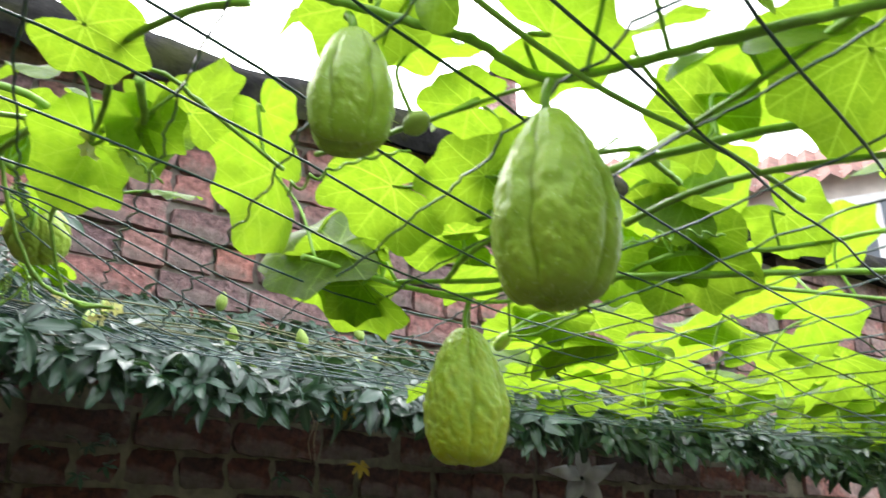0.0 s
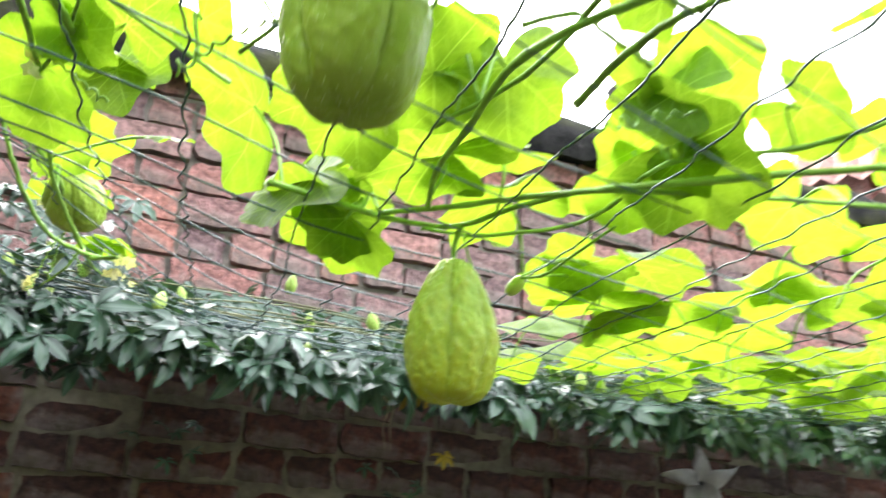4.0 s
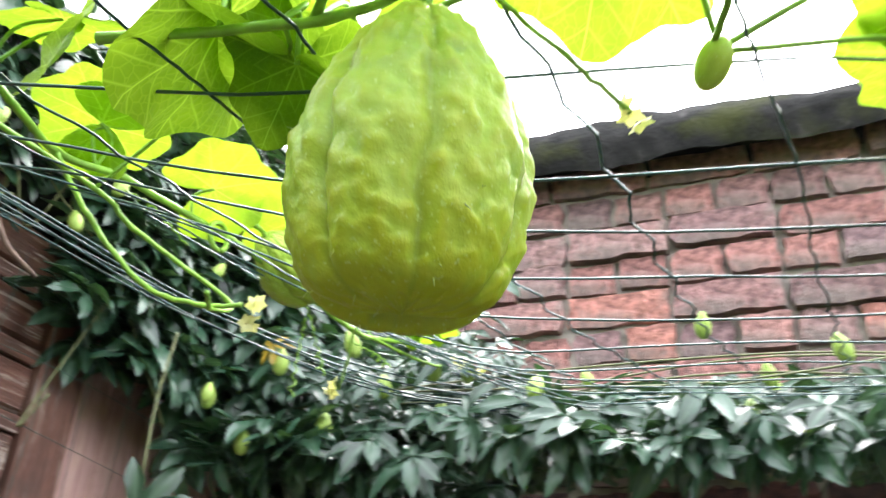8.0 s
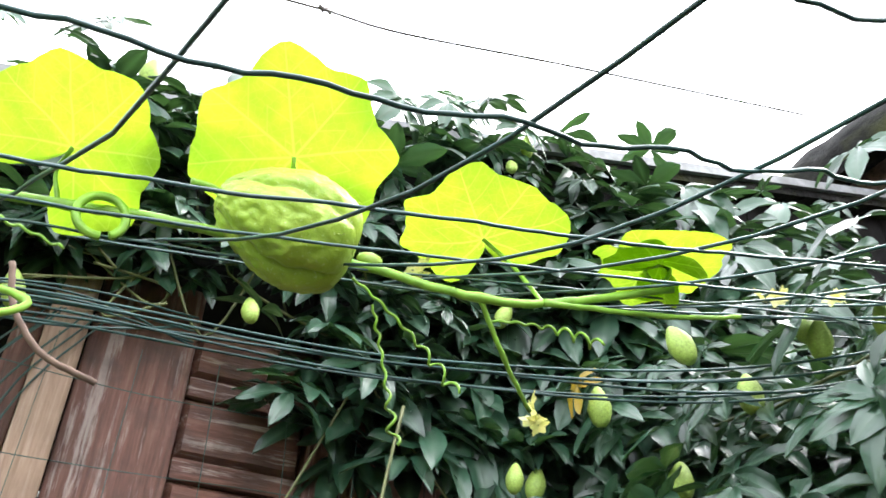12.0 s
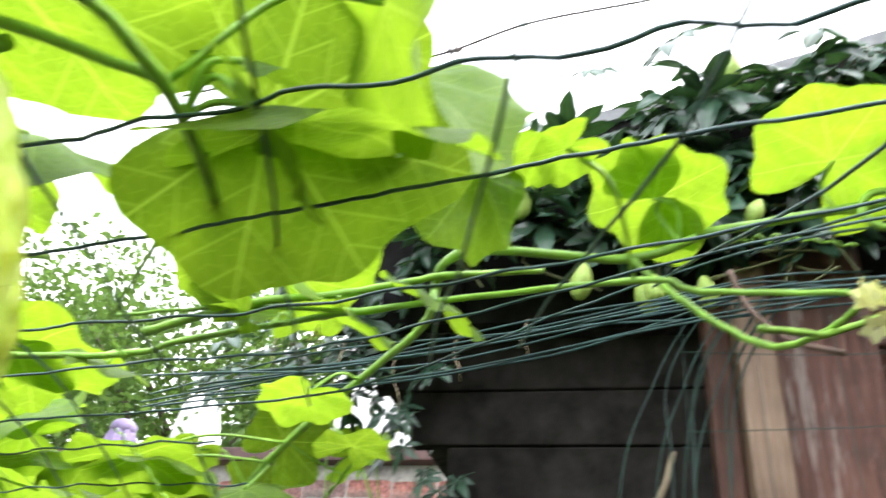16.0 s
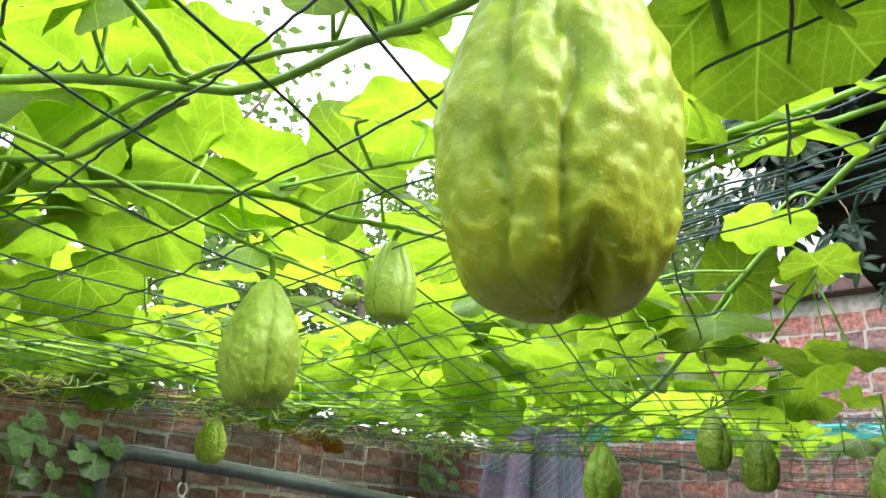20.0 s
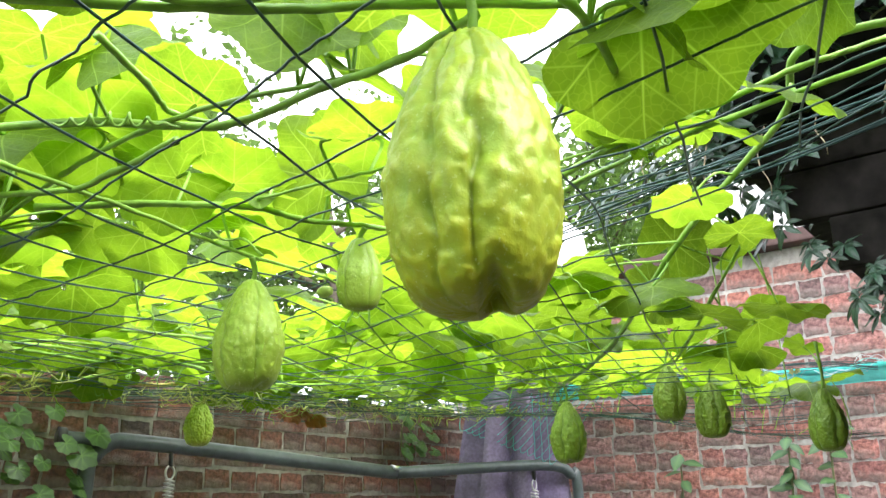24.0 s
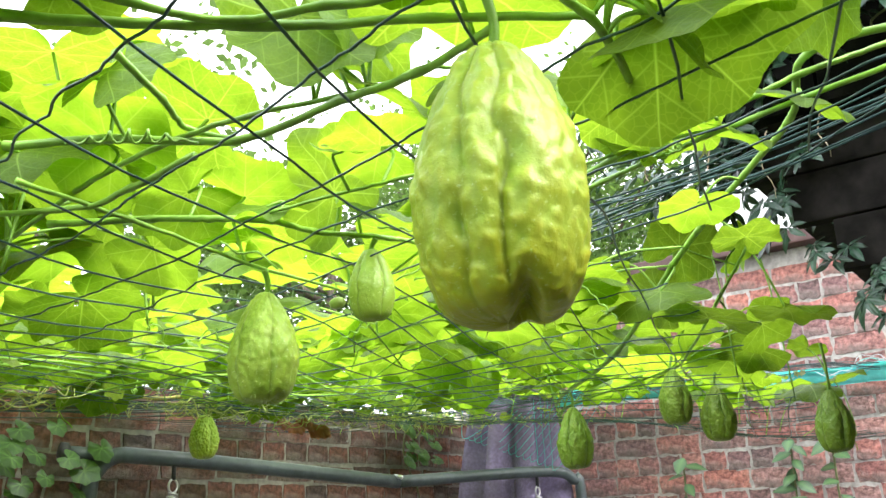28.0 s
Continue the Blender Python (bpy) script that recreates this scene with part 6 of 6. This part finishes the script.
# ---- turquoise netting rolled along the wall ----
M_TEAL = leaf_mat("turquoise_plastic_net", (0.12, 0.78, 0.72), (0.10, 0.50, 0.46), veins=False, through=0.55, gloss=0.4)
M_FINE = plain("pale_plastic_thread", (0.45, 0.55, 0.55), 0.5)
teal = thing("turquoise_netting", "bunched turquoise plastic netting along the brick wall", "netting")
v, f = [], []
for i in range(81):
    t = i / 80
    y = -1.46 + 1.56 * t
    for k in range(5):
        v.append((-2.93 - 0.05 * (k % 2) + 0.015 * noise.noise(Vector((y * 9, k, 0))), y, 2.185 - 0.06 * t - 0.016 * k + 0.012 * noise.noise(Vector((y * 6, k * 0.4, 3)))))
for i in range(80):
    for k in range(4):
        f.append((i * 5 + k, i * 5 + 5 + k, i * 5 + 6 + k, i * 5 + 1 + k))
part("band", raw_mesh("band", v, f, M_TEAL), teal)
for k in range(26):
    y0 = rng.uniform(-1.45, 0.0)
    pts = [(-2.93 + rng.uniform(-0.03, 0.05), y0 + 0.06 * j + rng.uniform(-0.02, 0.02), 2.20 - 0.06 * rng.random() - 0.028 * (y0 + 1.45) - 0.015 * abs(3 - j)) for j in range(7)]
    part("thread", tubes_mesh("thread", [(curve_pts(pts, 4), 0.0011)], M_FINE if k % 3 else M_TEAL, 4), teal)
for k in range(14):
    y0 = -1.44 + 0.03 * k
    pts = [(-2.6, y0, 2.17), (-2.5, y0 + 0.06, 2.05 - 0.012 * k), (-2.42, y0 + 0.13, 1.96 - 0.01 * k), (-2.5, y0 + 0.3, 2.08)]
    part("thread", tubes_mesh("thread", [(curve_pts(pts, 6), 0.0011)], M_TEAL, 4), teal)

# ---- small plants on the walls ----
M_GLEAF = leaf_mat("dark_green_leaf", (0.07, 0.15, 0.03), (0.025, 0.06, 0.025), through=0.1, gloss=0.45, vein_col=(0.07, 0.14, 0.045))
M_GRAPE = leaf_mat("grape_leaf", (0.12, 0.26, 0.03), (0.035, 0.08, 0.02), through=0.22, gloss=0.45, vein_col=(0.13, 0.26, 0.05))


def lance_mesh(material):
    v, f, ve = [], [], []
    for j, (t, w) in enumerate(((0, 0.02), (0.2, 0.2), (0.45, 0.3), (0.7, 0.22), (0.9, 0.09), (1, 0.005))):
        for s in (-1, 0, 1):
            v.append((t, s * w, 0.12 * abs(s) * w - 0.25 * t * t))
            ve.append(1.0 if s == 0 else 0.0)
    for j in range(5):
        for s in (0, 1):
            q = j * 3 + s
            f.append((q, q + 3, q + 4, q + 1))
    return raw_mesh("leaf", v, f, material, vein=ve)


LANCE = lance_mesh(M_GLEAF)
GRAPE = chayote_leaf(7, 0.1, 5, 40)
GRAPE.materials[0] = M_GRAPE
for px, py, top_z, n in ((-2.92, -0.66, 1.86, 14), (-2.92, -0.26, 1.90, 18), (-2.92, -0.12, 1.97, 10)):
    sh = thing("wall_shrub", "thin leafy green shoot growing up before the brick wall", "shrub", "shoots before the wall")
    part("stem", tubes_mesh("stem", [(curve_pts([(px, py, 0.0), (px + 0.02, py + 0.01, 0.9), (px - 0.01, py - 0.01, 1.5), (px, py, top_z)], 6), 0.004)], M_BROWNSTEM, 6), sh)
    for k in range(n):
        z = top_z - 0.45 * k / n
        a = k * 2.4
        part("leaf", LANCE, sh, m=aim((px, py, z), (0.5 + 0.6 * math.cos(a), math.sin(a), rng.uniform(-0.7, 0.1)), (rng.uniform(0.4, 0.9), rng.uniform(-0.3, 0.3), 0.8), rng.uniform(0.06, 0.09)))
grape = thing("grape_vine", "lobed-leaf climber hanging over the shaded brick wall", "vine")
for k in range(70):
    if k < 46:
        p = (rng.uniform(-0.98, -0.35), -1.48 + rng.uniform(0, 0.07), rng.uniform(1.60, 1.97))
    else:
        p = (rng.uniform(-2.45, -2.2), -1.47 + rng.uniform(0, 0.08), rng.uniform(1.86, 2.06))
    part("leaf", GRAPE, grape, m=aim(p, (rng.uniform(-0.8, 0.8), 0.5, -rng.uniform(0.3, 1)), (rng.uniform(-0.2, 0.3), 1, 0.4), rng.uniform(0.024, 0.046)))
for x0 in (-0.7, -2.3):
    part("stem", tubes_mesh("stem", [(curve_pts([(x0, -1.5, 2.05), (x0 + 0.05, -1.48, 1.9), (x0 - 0.06, -1.49, 1.7), (x0, -1.5, 1.2)], 6), 0.003)], M_BROWNSTEM, 5), grape)

# ---- garden windmills ----
def blade_mesh(material, seed):
    """A twisted pinwheel sail from the hub to a curled tip, a strip with a rolled edge."""
    v, f = [], []
    for i in range(13):
        t = i / 12
        for k in range(5):
            s = k / 4 - 0.5
            w = 0.10 * (0.35 + 0.65 * math.sin(math.pi * min(1, t * 1.5)) if t < 0.33 else (1 - ((t - 0.33) / 0.67) ** 1.3))
            v.append((0.01 + 0.19 * t, s * w + 0.06 * t * t, 0.045 * math.sin(2.5 * s + 3 * t) + 0.05 * s * s))
    for i in range(12):
        for k in range(4):
            f.append((i * 5 + k, i * 5 + 5 + k, i * 5 + 6 + k, i * 5 + 1 + k))
    me = raw_mesh("sail", v, f, material)
    return me


def windmill(at, label, colours, size, face, first):
    wm = thing("garden_windmill", label, "pinwheel", at=at)
    wm.rotation_euler = (radians(90), 0, radians(face))
    for k, c in enumerate(colours):
        me = blade_mesh(plain(f"plastic_sail_{k}", c, 0.35, scale=20, spread=0.1), k)
        sail = part("sail", me, wm, m=pose(0, 0, 0, 0, 0, 360 * k / len(colours) + first) @ Matrix.Scale(size, 4))
        sail.modifiers.new("thickness", "SOLIDIFY").thickness = 0.002
    bm = bmesh.new()
    bmesh.ops.create_uvsphere(bm, u_segments=12, v_segments=8, radius=0.014 * size)
    part("hub", mesh_of("hub", bm, M_CAP), wm)
    part("stick", tubes_mesh("stick", [([(0, 0, -0.01), (0, -at[2], -0.012)], 0.006)], M_CAP, 8), wm)


windmill((-0.275, 1.140, 1.693), "bright multicoloured plastic garden windmill on a stick", [(0.01, 0.16, 0.55), (0.01, 0.45, 0.12), (0.6, 0.02, 0.05), (0.75, 0.06, 0.35), (0.28, 0.16, 0.7)], 0.52, 8, 66)
windmill((1.083, 1.458, 1.815), "pale grey plastic garden windmill on a stick", [(0.6, 0.6, 0.6)] * 5, 0.37, -30, 80)

# ---- beyond the walls ----
M_PLASTER = plain("pale_plaster", (0.62, 0.56, 0.50), 0.9, scale=8, spread=0.1)
M_WHITE = plain("white_plaster", (0.75, 0.75, 0.73), 0.9, scale=8, spread=0.08)
M_TILE = plain("red_roof_tile", (0.23, 0.105, 0.08), 0.8, scale=12, spread=0.3)
M_GLASS = plain("dark_window_glass", (0.1, 0.12, 0.14), 0.15, scale=3)
M_BARK = plain("bark", (0.10, 0.08, 0.06), 0.9, scale=18)
M_TREE = leaf_mat("tree_leaf", (0.2, 0.34, 0.05), (0.05, 0.10, 0.03), veins=False, through=0.3, object_random=False, spread=0.4)


def house(name, label, cx, cy, w, d, h, rise, turn, wall, windows):
    ho = thing(name, label, "house", at=(cx, cy, 0))
    ho.rotation_euler = (0, 0, radians(turn))
    bm = bmesh.new()
    box(bm, -w / 2, -d / 2, 0, w / 2, d / 2, h)
    gv = [bm.verts.new(p) for p in ((-w / 2, -d / 2, h), (-w / 2, d / 2, h), (-w / 2, 0, h + rise), (w / 2, -d / 2, h), (w / 2, d / 2, h), (w / 2, 0, h + rise))]
    bm.faces.new(gv[:3])
    bm.faces.new(gv[:2:-1])
    part("wall", mesh_of("wall", bm, wall, smooth=False), ho)
    n = int((w + 0.4) / 0.2)
    for sg in (-1, 1):
        v, f = [], []
        for i in range(n * 4 + 1):
            x = -w / 2 - 0.2 + (w + 0.4) * i / (n * 4)
            z = 0.035 * math.sin(2 * math.pi * i / 4)
            for j in range(13):
                t = j / 12
                v.append((x, sg * (d / 2 + 0.25) * (1 - t), h - 0.15 + (rise + 0.2) * t + z + 0.03 * (j % 2)))
        for i in range(n * 4):
            for j in range(12):
                f.append((i * 13 + j, i * 13 + 13 + j, i * 13 + 14 + j, i * 13 + 1 + j))
        part("roof", raw_mesh("roof", v, f, M_TILE, smooth=False), ho, "red clay tile roof")
    for wx, wz in windows:
        win = part("window", box_mesh("window", M_WHITE, wx - 0.5, -d / 2 - 0.05, wz, wx + 0.5, -d / 2 + 0.02, wz + 1.1, 0.01), ho, "white framed window")
        for k in (-1, 1):
            part("pane", box_mesh("pane", M_GLASS, wx + k * 0.23 - 0.19, -d / 2 - 0.062, wz + 0.1, wx + k * 0.23 + 0.19, -d / 2 - 0.045, wz + 1.0), win)
    return ho


house("house", "pale plastered house with a red tile roof", 8.6, 5.4, 4.0, 3.4, 5.3, 1.0, -58, M_PLASTER, [(-1.2, 3.9), (0.4, 3.9), (1.6, 3.9)])
chim = thing("chimney_stack", "old brick chimney rising behind the garden wall", "chimney")
part("shaft", box_mesh("shaft", M_BRICK, 3.99, 5.65, 0, 4.22, 5.9, 5.95, 0.01), chim)
part("cap", box_mesh("cap", M_TAR, 3.96, 5.62, 5.95, 4.25, 5.93, 6.03, 0.01), chim)
house("house", "low red-tiled outbuilding behind the garden wall", 5.6, 6.3, 2.6, 2.4, 4.9, 0.75, -50, M_BRICK, [])
far_wall = thing("outbuilding", "plain white plastered building beyond the brick wall", "building")
part("wall", box_mesh("wall", M_WHITE, -9.5, -1.85, 0, -6.9, 1.5, 5.2), far_wall)
part("parapet", box_mesh("parapet", M_PLASTER, -9.6, -1.9, 5.2, -6.85, 1.55, 5.3), far_wall)
flue = thing("chimney_pot", "pale tapered chimney pot beyond the wall", "chimney pot")
part("pot", tubes_mesh("pot", [([(-6.5, -2.95, 2.6), (-6.5, -2.95, 3.7), (-6.5, -2.95, 4.15), (-6.5, -2.95, 4.25)], [0.30, 0.24, 0.16, 0.05])], M_WHITE, 14), flue)
part("base", box_mesh("base", M_BRICK, -6.9, -3.4, 0, -6.1, -2.5, 2.6), flue)


def tree(x, y, h, r, n, seed, label):
    tr = thing("tree", label, "tree", "trees beyond the walls")
    g = random.Random(seed)
    runs = [(curve_pts([(x, y, 0), (x + 0.1, y, h * 0.35), (x - 0.1, y + 0.1, h * 0.7), (x, y, h * 0.95)], 5), [0.16 * (1 - 0.85 * i / 15) for i in range(16)])]
    tips = []
    for k in range(16):
        a, z0 = g.uniform(0, 6.28), h * g.uniform(0.3, 0.8)
        L = r * g.uniform(0.6, 1.1)
        e = (x + math.cos(a) * L, y + math.sin(a) * L, z0 + L * g.uniform(0.2, 0.9))
        runs.append((curve_pts([(x, y, z0), (x + math.cos(a) * L * 0.5, y + math.sin(a) * L * 0.5, z0 + L * 0.3), e], 4), [0.05 * (1 - 0.8 * i / 8) for i in range(9)]))
        tips.append((Vector((x, y, z0)), Vector(e)))
    part("trunk", tubes_mesh("trunk", runs, M_BARK, 6), tr)
    v, f = [], []
    for _ in range(n):
        b, e = g.choice(tips)
        c = b.lerp(e, g.uniform(0.3, 1.1)) + Vector((g.gauss(0, 0.16), g.gauss(0, 0.16), g.gauss(0, 0.18))) * r
        d = Vector((g.uniform(-1, 1), g.uniform(-1, 1), g.uniform(-1, 0.4))).normalized()
        s = d.orthogonal().normalized()
        L = g.uniform(0.06, 0.13)
        o = len(v)
        v += [tuple(c), tuple(c + d * L * 0.5 + s * L * 0.28), tuple(c + d * L), tuple(c + d * L * 0.5 - s * L * 0.28)]
        f.append((o, o + 1, o + 2, o + 3))
    part("crown", raw_mesh("crown", v, f, M_TREE), tr, "airy crown of small green leaves")


tree(-9.0, -4.6, 6.4, 2.6, 26000, 1, "airy green birch-like tree beyond the wall")
tree(-6.6, -6.2, 6.0, 2.2, 20000, 2, "airy green tree beyond the wall")
tree(-11.5, -2.6, 6.0, 2.2, 14000, 3, "airy green tree beyond the wall")
tree(-2.8, -6.0, 5.6, 2.0, 11000, 4, "leafy green tree behind the shaded wall")
tree(0.8, -6.6, 5.6, 2.2, 14000, 5, "leafy green tree behind the shaded wall")

part("coping", box_mesh("coping", plain("dark_coping_tile", (0.09, 0.05, 0.045), 0.8, scale=20), -3.32, -1.8, 2.62, -2.97, 0.1, 2.675, 0.008), wall_w, "dark worn coping tiles")
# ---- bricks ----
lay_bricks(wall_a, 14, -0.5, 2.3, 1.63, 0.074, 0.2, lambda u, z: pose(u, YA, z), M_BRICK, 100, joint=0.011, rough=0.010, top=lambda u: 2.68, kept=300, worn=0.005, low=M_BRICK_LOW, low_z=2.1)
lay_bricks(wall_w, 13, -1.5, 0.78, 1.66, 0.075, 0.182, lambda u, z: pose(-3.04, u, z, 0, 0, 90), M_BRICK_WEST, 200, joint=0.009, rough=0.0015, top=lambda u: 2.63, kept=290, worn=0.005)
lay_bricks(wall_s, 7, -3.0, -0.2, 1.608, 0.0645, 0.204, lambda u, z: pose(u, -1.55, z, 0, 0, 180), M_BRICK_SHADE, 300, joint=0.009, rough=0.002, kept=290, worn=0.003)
# the far stretch of the long wall, which stays small in view
sv, sf = [], []
rng = random.Random(4)
for r in range(14):
    z = 1.63 + (r + 0.5) * 0.074
    u = 2.32 + (0.1025 if r % 2 else 0.051)
    while u < 4.75:
        L = 0.195 if r % 2 else 0.092
        o = len(sv)
        y = YA + rng.uniform(-0.009, 0.006)
        for dx, dz in ((-L / 2, -0.0315), (L / 2, -0.0315), (L / 2, 0.0315), (-L / 2, 0.0315)):
            sv += [(u + dx, y, z + dz), (u + dx, y + 0.05, z + dz)]
        sf += [(o, o + 2, o + 4, o + 6), (o, o + 1, o + 3, o + 2), (o + 2, o + 3, o + 5, o + 4), (o + 4, o + 5, o + 7, o + 6), (o + 6, o + 7, o + 1, o)]
        u += 0.205 if r % 2 else 0.1025
M_BRICK_FAR = brick_mat("weathered_red_brick_far", RED, object_random=False)
tagged(part("brick_courses", raw_mesh("brick_courses", sv, sf, M_BRICK_FAR, smooth=False), wall_a), kind="stuff")
